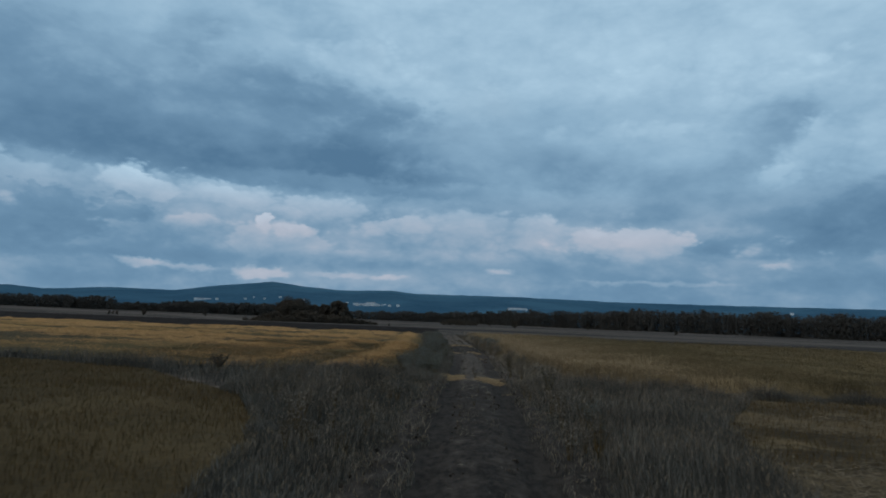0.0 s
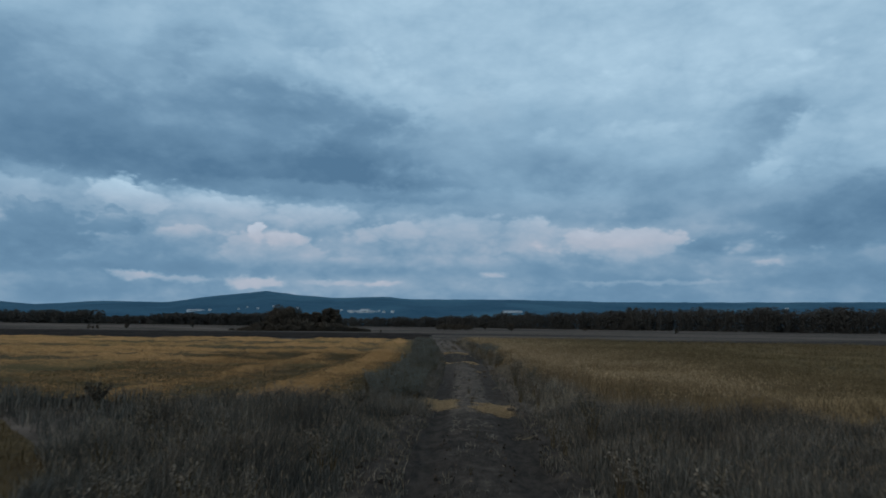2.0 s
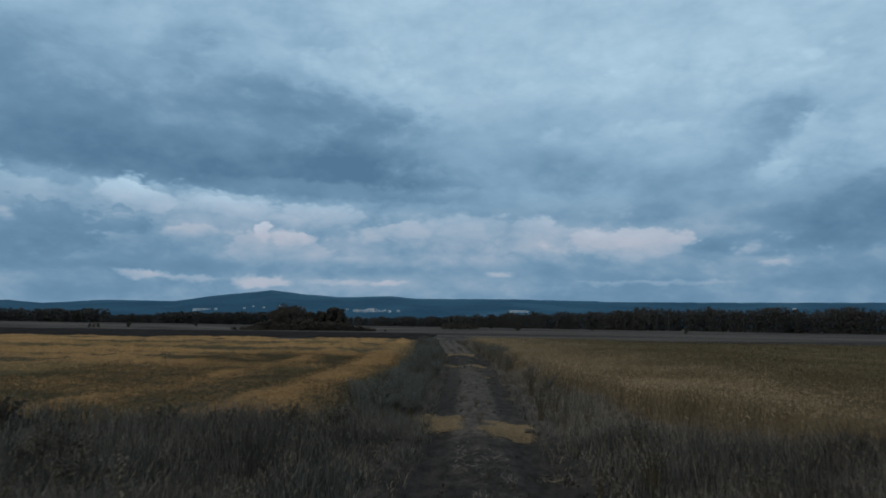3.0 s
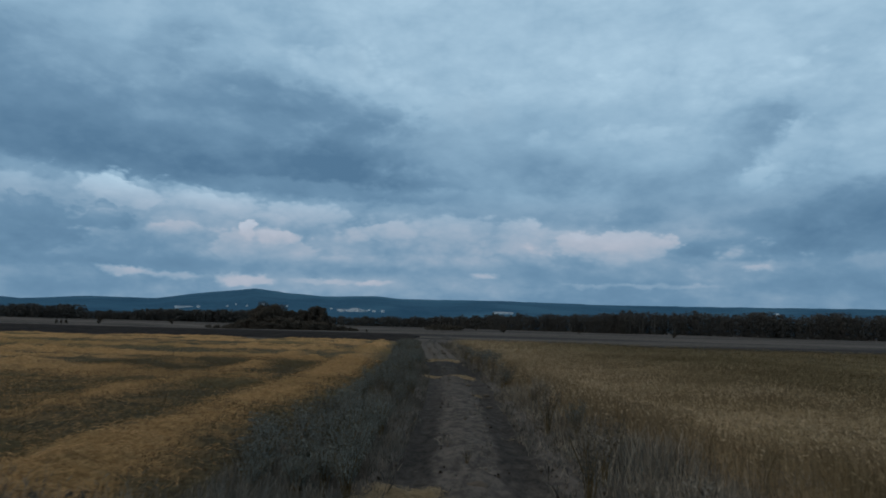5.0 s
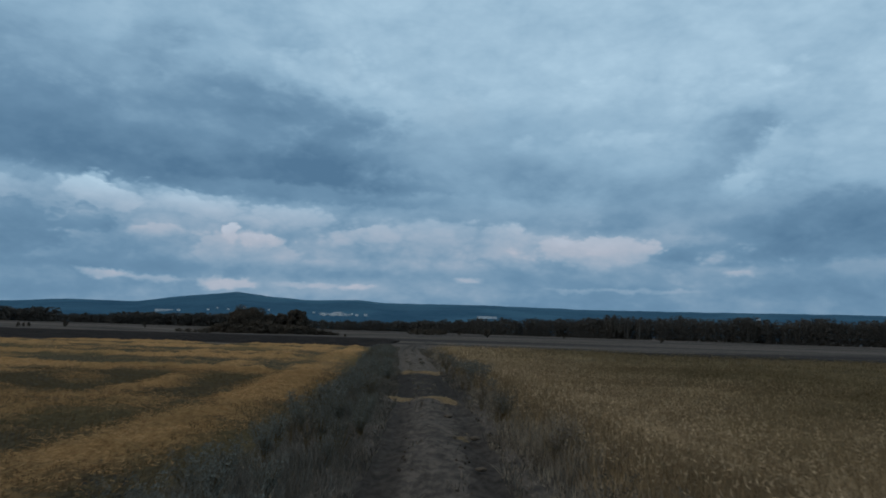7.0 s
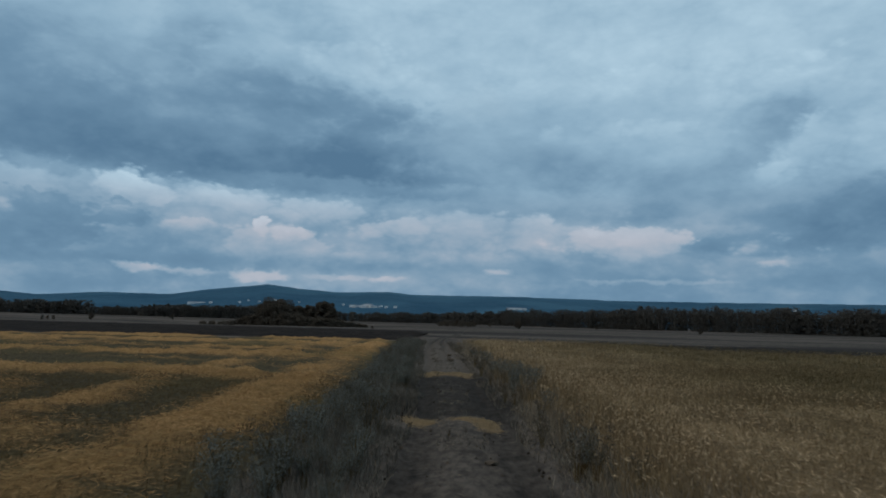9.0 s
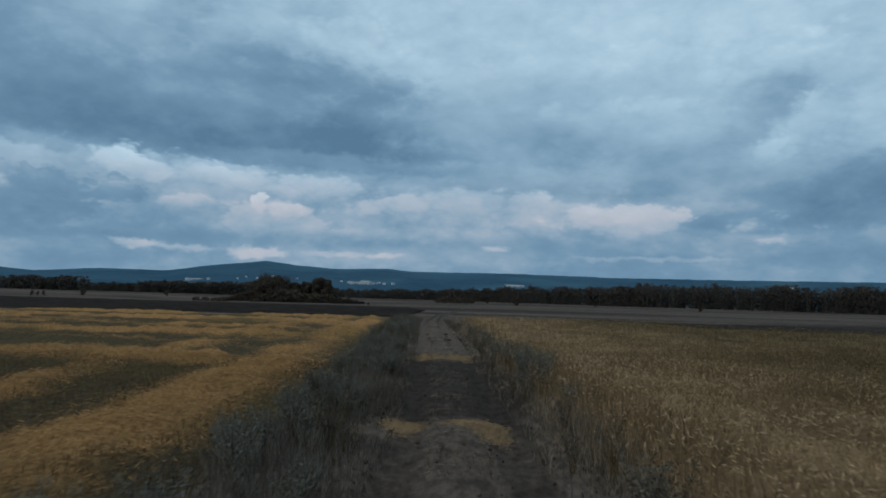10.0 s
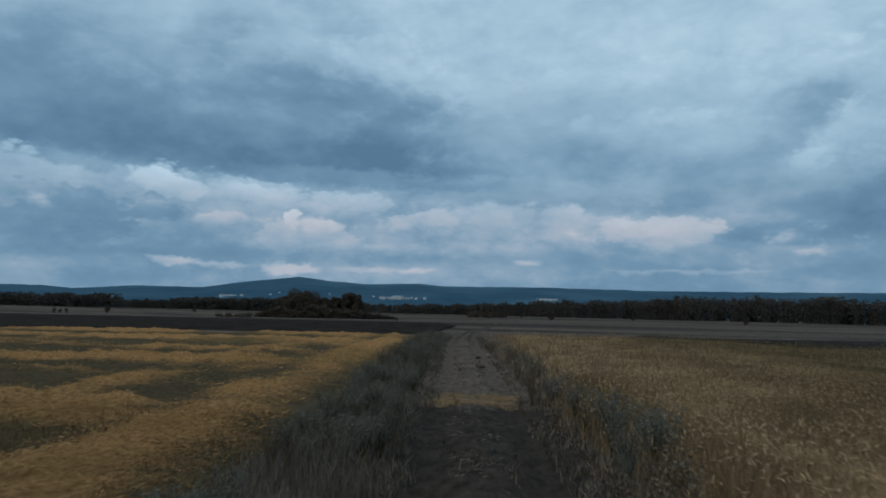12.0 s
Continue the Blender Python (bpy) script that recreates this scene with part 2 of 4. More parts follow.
M_MEADOW = earthy("dry_meadow", (0.028, 0.025, 0.022), (0.118, 0.099, 0.084), 0.030, 0.6, (0.22, 1.0, 1.0), 0.06, (0.026, 0.023, 0.021), 0.40, 0.62)
M_PLOUGH = earthy("ploughed_earth", (0.012, 0.0105, 0.010), (0.030, 0.025, 0.022), 0.3, 4.0, bump=0.08)
M_MARGIN = earthy("dry_margin", (0.070, 0.058, 0.046), (0.170, 0.138, 0.108), 0.3, 3.0, bump=0.05)
M_FALLOW = earthy("fallow_earth", (0.014, 0.013, 0.012), (0.052, 0.044, 0.039), 0.05, 1.2, (0.15, 1.0, 1.0), 0.06, (0.135, 0.114, 0.098), 0.42, 0.62)
M_CORNER = earthy("cut_corner", (0.040, 0.032, 0.021), (0.125, 0.094, 0.055), 0.5, 6.0, (0.5, 1.0, 1.0), 0.06, (0.165, 0.118, 0.062), 0.38, 0.62)
M_CANOPY = earthy("wheat_canopy", (0.074, 0.058, 0.036), (0.225, 0.176, 0.108), 0.5, 9.0, (1.0, 0.45, 1.0), 0.09, (0.104, 0.082, 0.044), ripe=True)
M_BROWN = earthy("brown_stubble", (0.037, 0.029, 0.017), (0.088, 0.065, 0.034), 0.22, 8.0, bump=0.05, extra=(0.052, 0.036, 0.018))
M_STEM = leafy("wheat_stem", (0.082, 0.065, 0.041), (0.175, 0.139, 0.086), (0.098, 0.080, 0.049), ripe=True)
M_EAR = leafy("wheat_ear", (0.085, 0.068, 0.043), (0.370, 0.303, 0.205), (0.135, 0.111, 0.068), ripe=True)
M_DRY = leafy("dry_grass", (0.054, 0.048, 0.040), (0.225, 0.190, 0.148), (0.068, 0.058, 0.047))
M_HAY = leafy("bleached_grass", (0.090, 0.075, 0.058), (0.330, 0.272, 0.203), (0.124, 0.102, 0.078))
M_WEED = leafy("wormwood_leaf", (0.064, 0.062, 0.054), (0.196, 0.183, 0.154), (0.088, 0.081, 0.069))
M_WORM = leafy("blue_wormwood", (0.062, 0.066, 0.059), (0.186, 0.193, 0.168), (0.090, 0.090, 0.078))
M_OLIVE = leafy("rank_grass", (0.033, 0.032, 0.029), (0.105, 0.097, 0.081), (0.046, 0.044, 0.039))
M_STRAW = leafy("straw", (0.165, 0.094, 0.039), (0.425, 0.260, 0.120), (0.210, 0.126, 0.054))
M_PALE = leafy("bleached_straw", (0.150, 0.106, 0.060), (0.350, 0.256, 0.150))
M_SEED = leafy("seed_head", (0.075, 0.060, 0.042), (0.220, 0.175, 0.120))
M_RUST = leafy("brown_stem", (0.044, 0.030, 0.015), (0.122, 0.084, 0.040), (0.074, 0.057, 0.028))
M_WOOD = leafy("wood_leaf", (0.050, 0.047, 0.042), (0.080, 0.073, 0.064))
M_CLUMP = leafy("grove_leaf", (0.044, 0.039, 0.032), (0.092, 0.077, 0.060), (0.074, 0.058, 0.043))
M_BIRCH = earthy("birch_bark", (0.035, 0.034, 0.032), (0.12, 0.115, 0.105), 0.06, 2.0)
M_BARK = earthy("bark", (0.030, 0.026, 0.022), (0.075, 0.066, 0.056), 2.0, 9.0, (1, 1, 0.2))
# far forest: the blue of the air in between is mixed into its colour
M_HILL = earthy("hazed_hill_forest", (0.022, 0.066, 0.112), (0.040, 0.100, 0.152), 0.004, 0.05, (1, 1, 2.0), 4.0, (0.046, 0.112, 0.165))
M_PLASTER = earthy("pale_plaster", (0.48, 0.51, 0.54), (0.68, 0.70, 0.70), 0.05, 0.8)
M_ROOF = earthy("grey_roof", (0.20, 0.24, 0.28), (0.34, 0.37, 0.40), 0.05, 0.8)
M_PANE = earthy("dark_pane", (0.05, 0.07, 0.09), (0.08, 0.10, 0.12), 0.5, 2.0)


def stubble_material():
    """Cut field: straw lies on the swaths, dull stubble and weeds show between them."""
    m, g, b = material("stubble_field", 0.95)
    a = g.tree.nodes.new("ShaderNodeAttribute")
    a.attribute_name = "swath"
    p = place(g)
    n = g.noise(g.vec("MULTIPLY", p, (0.7, 1.0, 1.0)), 0.9, 5.0, 0.65, 0.5)
    f = g.math("ADD", a.outputs["Fac"], g.math("MULTIPLY", g.math("SUBTRACT", n, 0.5), 1.1))
    fine = g.noise(g.vec("MULTIPLY", p, (1.0, 0.5, 1.0)), 11.0, 6.0, 0.7)
    straw = g.mix(g.ramp(fine, 0.3, 0.7), (0.165, 0.093, 0.037), (0.410, 0.246, 0.108))
    dull = g.mix(g.ramp(fine, 0.3, 0.7), (0.036, 0.031, 0.022), (0.105, 0.084, 0.047))
    col = g.mix(g.ramp(f, 0.12, 0.85), dull, straw)
    drift = g.ramp(g.noise(p, 0.09, 3.0, 0.5), 0.46, 0.66, 0.0, 0.45)
    g.put(g.mix(drift, col, (0.108, 0.086, 0.038)), b.inputs["Base Color"])
    relief(g, b, g.noise(p, 8.0, 6.0, 0.75), 1.0, 0.10)
    return m


def road_material():
    """Dirt: damp black wheel tracks, paler trodden soil between them, damp stretches, straw crumbs."""
    m, g, b = material("dirt_track", 0.9)
    side = g.tree.nodes.new("ShaderNodeAttribute")
    side.attribute_name = "side"
    damp = g.tree.nodes.new("ShaderNodeAttribute")
    damp.attribute_name = "damp"
    p = place(g)
    rag = g.math("SUBTRACT", g.noise(p, 1.5, 7.0, 0.75, 0.4), 0.5)
    off = g.math("ABSOLUTE", g.math("SUBTRACT", g.math("ABSOLUTE", side.outputs["Fac"]), 0.80))
    rut = g.ramp(g.math("ADD", off, g.math("MULTIPLY", rag, 0.75)), 0.40, 0.20)
    wet = g.math("ADD", damp.outputs["Fac"], g.math("MULTIPLY", rag, 1.3))
    black = g.math("MAXIMUM", g.math("MULTIPLY", rut, g.ramp(wet, -0.45, 0.45)), g.ramp(wet, 0.55, 1.0), clamp=True)
    black = g.math("MULTIPLY", black, 0.86)
    clod = g.noise(g.vec("MULTIPLY", p, (1.0, 0.4, 1.0)), 6.0, 8.0, 0.72)
    pale = g.mix(g.ramp(clod, 0.3, 0.7), (0.036, 0.031, 0.027), (0.108, 0.090, 0.075))
    dark = g.mix(g.ramp(clod, 0.3, 0.7), (0.012, 0.011, 0.010), (0.034, 0.029, 0.025))
    dry = g.mix(g.ramp(clod, 0.3, 0.7), (0.044, 0.038, 0.032), (0.140, 0.116, 0.096))
    pale = g.mix(g.ramp(damp.outputs["Fac"], 0.05, -0.25), pale, dry)
    col = g.mix(black, pale, dark)
    crumb = g.math("MULTIPLY", g.ramp(g.noise(g.vec("MULTIPLY", p, (1.0, 0.6, 1.0)), 7.0, 6.0, 0.75), 0.63, 0.72), g.ramp(rut, 0.9, 0.2))
    g.put(g.mix(g.math("MULTIPLY", crumb, 0.55), col, (0.19, 0.145, 0.095)), b.inputs["Base Color"])
    relief(g, b, clod, 0.9, 0.035)
    return m


M_CLOD = leafy("soil_clod", (0.014, 0.012, 0.010), (0.085, 0.068, 0.053))
M_CRUMB = leafy("dead_grass_crumb", (0.060, 0.053, 0.044), (0.190, 0.164, 0.132))
M_STUBBLE, M_ROAD = stubble_material(), road_material()


# ---------------------------------------------------------------- mesh helpers
def np_mesh(name, verts, faces, mats, index=None, smooth=False, attrs=()):
    me = bpy.data.meshes.new(name)
    verts, faces = np.asarray(verts, np.float32), np.asarray(faces, np.int32)
    n, k = faces.shape
    me.vertices.add(len(verts))
    me.vertices.foreach_set("co", verts.ravel())
    me.loops.add(n * k)
    me.loops.foreach_set("vertex_index", faces.ravel())
    me.polygons.add(n)
    me.polygons.foreach_set("loop_start", np.arange(n, dtype=np.int32) * k)
    me.polygons.foreach_set("use_smooth", np.full(n, smooth))
    for m in mats:
        me.materials.append(m)
    if index is not None:
        me.polygons.foreach_set("material_index", np.asarray(index, np.int32))
    for key, values in attrs:
        me.attributes.new(key, "FLOAT", "POINT").data.foreach_set("value", np.asarray(values, np.float32).ravel())
    me.update(calc_edges=True)
    me.validate()
    return me


def sheet(name, X, Y, Z, mat, label, attrs=(), kind="structure", category=""):
    h, w = X.shape
    i = np.arange(h * w).reshape(h, w)
    faces = np.stack([i[:-1, :-1], i[:-1, 1:], i[1:, 1:], i[1:, :-1]], -1).reshape(-1, 4)
    me = np_mesh(name, np.stack([X, Y, Z], -1).reshape(-1, 3), faces, [mat], smooth=True, attrs=attrs)
    return tagged(new(name, me), label, category or name.replace("_", " "), kind=kind)


def hum(x, y, scale, seed=0, octaves=4):
    """Smooth value noise on arrays, about -1 to 1."""
    out, amp = np.zeros_like(x, dtype=float), 1.0
    for o in range(octaves):
        u, v = x * scale + 37.1 * o + seed * 11.3, y * scale + 17.7 * o + seed * 5.9
        iu, iv = np.floor(u), np.floor(v)
        fu, fv = u - iu, v - iv
        fu, fv = fu * fu * (3 - 2 * fu), fv * fv * (3 - 2 * fv)

        def r(a, b):
            s = np.sin(a * 127.1 + b * 311.7 + seed * 74.7) * 43758.5453
            return (s - np.floor(s)) * 2 - 1

        out += amp * ((r(iu, iv) * (1 - fu) + r(iu + 1, iv) * fu) * (1 - fv) + (r(iu, iv + 1) * (1 - fu) + r(iu + 1, iv + 1) * fu) * fv)
        amp, scale = amp * 0.5, scale * 2.0
    return out / 1.6


def part(name, me, parent, label=""):
    ob = new(name, me)
    ob.parent = parent
    return tagged(ob, label)


# ---------------------------------------------------------------- plan
def road_x(y):
    """Middle line of the track."""
    return np.interp(y, [-40, 20, 40, 50, 62, 72, 86, 106, 125, 150, 200, 300], [0.2, 0.27, 0.26, 0.03, -0.55, -1.0, -1.9, -2.8, -3.0, -1.6, -0.6, -8.0])


def road_width(y):
    """The track narrows to a grown-in trail past the crops."""
    return np.interp(y, [72, 92, 112, 140, 175], [1.0, 0.85, 0.5, 0.36, 0.3])


def stubble_edge(y):
    return np.interp(y, [20, 32, 38, 45, 54, 62, 72, 90, 101, 112], [-3.1, -3.0, -2.85, -2.95, -3.25, -3.7, -4.5, -5.3, -6.2, -7.0])


def brown_edge(y):
    """Right border of the brown field; it rounds off to the west."""
    return np.interp(y, [-40, 5, 9.3, 11.7, 14.6, 18.3, 25.3, 28], [-2.9, -2.9, -3.0, -3.3, -4.0, -5.4, -11.1, -18.0])


def wheat_edge(y):
    return road_x(y) + np.interp(y, [23, 28, 33, 38], [4.2, 3.5, 2.3, 1.75]) + 0.10 * np.sin(y * 0.7)


def wheat_far(x):
    return np.interp(x, [2, 9, 16, 19, 30, 110], [101, 102, 101, 91, 88, 82])


def spaced(*runs):
    """Joined runs of (from, to, steps)."""
    return np.unique(np.concatenate([np.linspace(a, b, n) for a, b, n in runs]).round(4))


def land(x, y):
    """Height of the open ground; it sinks a little under the fields and the track, which lie on it."""
    h = 0.05 * hum(x, y, 0.15, 3) + 0.4 * hum(x, y, 0.012, 4) * np.clip((np.hypot(x, y - 60) - 110) / 200, 0, 1)
    h = h + 0.03 * hum(x, y, 1.3, 5, 2) * (np.abs(x) < 30)
    h = h - 3.2 * np.exp(-((x + 90) / 75) ** 2 - ((y - 405) / 110) ** 2)
    road = np.clip(1.9 * road_width(y) - np.abs(x - road_x(y)), 0, 0.5) * 2 * (y < 290)
    field = np.clip(stubble_edge(y) - x, 0, 1) * np.clip(y - 24, 0, 1) * np.clip(182 - y, 0, 1) * np.clip((x + 130) / 5, 0, 1)
    brown = np.clip(brown_edge(y) - x, 0, 1) * np.clip(28 - y, 0, 1) * np.clip((x + 60) / 5, 0, 1) * np.clip((y + 40) / 5, 0, 1)
    crop = np.clip(x - wheat_edge(y), 0, 1) * np.clip(y - 23, 0, 1) * np.clip(wheat_far(x) - y, 0, 1) * np.clip((110 - x) / 5, 0, 1)
    return h - 0.22 * np.maximum(np.maximum(road, field), np.maximum(brown, crop))


xs = spaced((-4500, -600, 14), (-600, -120, 14), (-120, -30, 30), (-30, -6, 48), (-6, 6, 60), (6, 30, 48), (30, 120, 30), (120, 600, 14), (600, 4500, 14))
ys = spaced((-4500, -400, 10), (-400, -40, 12), (-40, 0, 40), (0, 110, 180), (110, 200, 40), (200, 600, 40), (600, 1500, 14), (1500, 4500, 8))
X, Y = np.meshgrid(xs, ys)
sheet("ground", X, Y, land(X, Y), M_MEADOW, "dry grey-brown meadow reaching to the hills", category="ground")

# the track
sx = np.linspace(-2.1, 2.1, 57)
sy = spaced((-30, 0, 80), (0, 75, 560), (75, 112, 130), (112, 175, 60))
S, Y = np.meshgrid(sx, sy)
X = S * road_width(Y) + road_x(Y)
rut = np.exp(-((np.abs(S) - 0.80 + 0.05 * hum(S * 0, Y, 0.5, 8)) / 0.24) ** 2)
Z = 0.02 - 0.085 * rut * (0.7 + 0.5 * hum(X, Y, 0.35, 9)) + 0.05 * np.exp(-(S / 0.35) ** 2) + 0.03 * hum(X, Y, 0.9, 10, 2) + 0.012 * hum(X, Y, 2.6, 12, 1)
Z = Z + 0.05 * np.exp(-((np.abs(S) - 1.35) / 0.2) ** 2) - 0.16 * np.clip((np.abs(S) - 1.7) / 0.4, 0, 1)
damp = np.interp(Y, [-30, 25, 27, 29, 31, 36, 44, 49.5, 51, 61.8, 63.5, 70, 90, 105, 130], [0.92, 0.9, 0.3, 0.1, 0.35, 0.22, 0.08, 0.0, 0.95, 0.95, -0.1, -0.28, -0.25, -0.05, 0.2])
sheet("road", X, Y, Z, M_ROAD, "dirt farm track with damp black wheel ruts", [("side", S), ("damp", damp)], category="dirt road")


# cut field with straw swaths
def swath(x, y):
    """0 to 1: how much straw lies here. One swath follows the verge, the others run across."""
    bend = 1.2 * hum(x, y, 0.12, 21, 4)
    along = stubble_edge(y) - x
    edge = np.exp(-((along - 1.9 + 0.4 * bend) / 1.2) ** 2) + 0.7 * np.exp(-((along - 6.2 + bend) / 0.9) ** 2)
    rows = 0.5 + 0.5 * np.cos((y + 0.22 * x + 3.4 * bend) * 2 * math.pi / 6.4)
    drift = np.clip(0.50 + 1.70 * hum(x * 0.34, y, 0.24, 25, 3) + 0.85 * (rows - 0.5), 0, 1)
    across = drift * np.clip((along - 2.0) / 2.2, 0, 1) * np.interp(y, [26, 40, 58], [0.28, 0.45, 1.0])
    gaps = np.clip(1.0 + 0.8 * hum(x, y, 0.16, 22, 3), 0, 1)
    return np.clip(np.maximum(edge, across) * gaps, 0, 1)


def stubble_z(x, y):
    s = swath(x, y)
    return 0.03 + 0.22 * s + (0.05 + 0.13 * s) * hum(x, y, 1.4, 23) + (0.03 + 0.05 * s) * hum(x, y, 4.0, 24, 2)


def stubble_near(x):
    return 25.6 + 0.30 * np.maximum(0, -x - 5)


def stubble_far(x):
    return np.interp(x, [-120, -40, -27, -7, 0], [92, 100, 104, 107, 108])


offs = -spaced((-0.9, 10, 88), (10, 30, 80), (30, 70, 50), (70, 120, 20))[::-1]
part_y = np.linspace(0, 1, 300)
O, P = np.meshgrid(offs, part_y)
near = stubble_near(O - 3.4)
Y = near + (stubble_far(O - 4.5) - near) * P ** 1.25
X = stubble_edge(Y) + O
sheet("stubble_field", X, Y, stubble_z(X, Y) - 0.16 * np.clip(O / 0.9, 0, 1), M_STUBBLE, "harvested field with rows of golden straw swaths", [("swath", swath(X, Y))], category="field")

# ploughed strip behind it
gx, gy = spaced((-125, -40, 60), (-40, -6.5, 60)), np.linspace(0, 1, 150)
GX, GP = np.meshgrid(gx, gy)
GY = stubble_far(GX) + 5.5 + GP * (np.interp(GX, [-125, -10, -6], [182, 184, 158]) - stubble_far(GX) - 5.5)
GX2 = GX + 0.4 * hum(GX, GY, 0.2, 31)
GZ = 0.10 + 0.09 * np.sin(GY * 2.9 + hum(GX, GY, 0.1, 32)) + 0.09 * hum(GX, GY, 0.9, 33)
GZ *= np.clip(np.minimum(GP, 1 - GP) * 12, 0, 1)
sheet("ploughed_field", GX2, GY, GZ, M_PLOUGH, "bare black ploughed strip of earth", category="field")

gx, gy = spaced((-122, -40, 30), (-40, -7.2, 40)), np.linspace(0, 1, 14)
GX, GP = np.meshgrid(gx, gy)
GY = stubble_far(GX) - 0.8 + GP * 6.0
GZ = (0.07 + 0.06 * hum(GX, GY, 0.6, 35)) * np.clip(np.minimum(GP, 1 - GP) * 6, 0, 1)
sheet("field_margin", GX, GY, GZ, M_MARGIN, "pale strip of dry grass between two fields", category="field margin")
gx, gy = spaced((9, 40, 40), (40, 190, 40)), np.linspace(0, 1, 40)
GX, GP = np.meshgrid(gx, gy)
GY = wheat_far(GX) + 3.0 + 0.5 * np.sin(GX * 0.3) + GP * np.interp(GX, [9, 16, 60, 190], [4, 26, 52, 70])
GZ = (0.16 + 0.07 * hum(GX, GY, 0.5, 36)) * np.clip(np.minimum(GP, 1 - GP) * 10, 0, 1)
sheet("fallow_strip", GX, GY, GZ, M_FALLOW, "dark fallow strip with paler weed streaks", category="field")

# brown cut crop beside the headland
gy = spaced((-38, 0, 40), (0, 27.8, 150))
go = -spaced((0, 6, 50), (6, 22, 60), (22, 60, 20))[::-1]
GO, GY = np.meshgrid(go, gy)
GX = brown_edge(GY) + GO
GZ = 0.05 + 0.05 * hum(GX, GY, 0.6, 41) + 0.03 * hum(GX, GY, 3.0, 42)
sheet("brown_field", GX, GY, GZ, M_BROWN, "low brown stubble field with a rounded corner", category="field")

gx, gy = spaced((0, 8, 50), (8, 24, 50), (24, 70, 20)), spaced((-30, 2, 16), (2, 23.6, 110))
GX, GY = np.meshgrid(gx, gy)
GX = GX + road_x(GY) + np.interp(GY, [-30, 8, 16, 24], [3.0, 3.3, 4.8, 8.0])
GZ = 0.09 + 0.05 * hum(GX, GY, 0.5, 45) + 0.04 * hum(GX, GY, 2.0, 46)
sheet("cut_corner", GX, GY, GZ, M_CORNER, "cut corner of the crop with dull straw", category="field")

# standing crop: the closed canopy under the ears
gx = spaced((0, 1.2, 10), (1.2, 14, 100), (14, 40, 90), (40, 108, 50))
gp = spaced((0, 0.02, 6), (0.02, 0.5, 170), (0.5, 1.0, 80))
GX, GP = np.meshgrid(gx, gp)
far = wheat_far(GX + 1.5)
GY = 24.0 + 0.25 * np.sin(GX * 0.9) + (far - 24.0) * GP
GX = wheat_edge(GY) + GX
rise = np.clip((GX - wheat_edge(GY) - 0.2) / 1.7, 0, 1) * np.clip((GY - 24.0) / 0.8, 0, 1) * np.clip((far + 1 - GY) / 1.5, 0, 1)
GZ = -0.05 + rise ** 0.7 * (0.60 + 0.07 * hum(GX, GY, 0.35, 51) + 0.06 * hum(GX, GY, 2.4, 52))
sheet("wheat_canopy", GX, GY, GZ, M_CANOPY, "closed canopy of ripe standing wheat", kind="stuff", category="wheat")

# wooded hills, their blue distance haze painted into the base colour
RIDGE_U = [-1.6, -0.80, -0.644, -0.596, -0.509, -0.407, -0.364, -0.329, -0.274, -0.227, -0.173, -0.111, -0.065, 0.058, 0.21, 0.36, 0.56, 0.8, 1.6]
RIDGE_V = [0.022, 0.026, 0.0253, 0.022, 0.0272, 0.0268, 0.0335, 0.0372, 0.0434, 0.0378, 0.0347, 0.0372, 0.0339, 0.0350, 0.0332, 0.0345, 0.0372, 0.036, 0.03]


def hill(x, y):
    """Height of the hills over the plain at y 1500 to 3000."""
    u = x / (y - 38.0)
    top = np.interp(u, RIDGE_U, RIDGE_V) * 2962 + 2.1
    f = np.clip((y - 1450) / 1550, 0, 1)
    f = f * f * (3 - 2 * f)
    return -2 + (top + 2) * f * (1 + 0.10 * hum(x, y, 0.004, 61) * (1 - f)) + 2.2 * hum(x, y, 0.02, 62, 3) * f


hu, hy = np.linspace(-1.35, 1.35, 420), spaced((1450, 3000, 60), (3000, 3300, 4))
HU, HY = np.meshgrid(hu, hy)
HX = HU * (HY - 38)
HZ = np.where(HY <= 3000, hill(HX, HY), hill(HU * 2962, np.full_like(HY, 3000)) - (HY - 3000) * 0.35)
sheet("hills_backdrop", HX, HY, HZ, M_HILL, "long low ridge of wooded hills with blue haze in their colour", category="hills")


# ---------------------------------------------------------------- grass, crop and straw
def blades(rng, x, y, z, h, w, lean=0.25, curl=0.35):
    """Tapered, bent blades: five points, three triangles each."""
    n = len(x)
    a, d = rng.uniform(0, 2 * math.pi, n), rng.uniform(0, 2 * math.pi, n)
    l1 = h * lean * rng.uniform(0, 1, n)
    l2 = l1 + h * curl * rng.uniform(0, 1, n)
    wx, wy = np.cos(a) * w / 2, np.sin(a) * w / 2
    dx, dy = np.cos(d), np.sin(d)
    mx, my, mz = x + dx * l1, y + dy * l1, z + h * 0.58
    tx, ty, tz = x + dx * l2, y + dy * l2, z + h
    v = np.stack([
        np.stack([x - wx, y - wy, z - 0.05], -1), np.stack([x + wx, y + wy, z - 0.05], -1),
        np.stack([mx - wx * 0.8, my - wy * 0.8, mz], -1), np.stack([mx + wx * 0.8, my + wy * 0.8, mz], -1),
        np.stack([tx, ty, tz], -1)], 1)
    f = np.array([[0, 1, 3], [0, 3, 2], [2, 3, 4]])
    return v.reshape(-1, 3), (np.arange(n)[:, None, None] * 5 + f[None]).reshape(-1, 3)


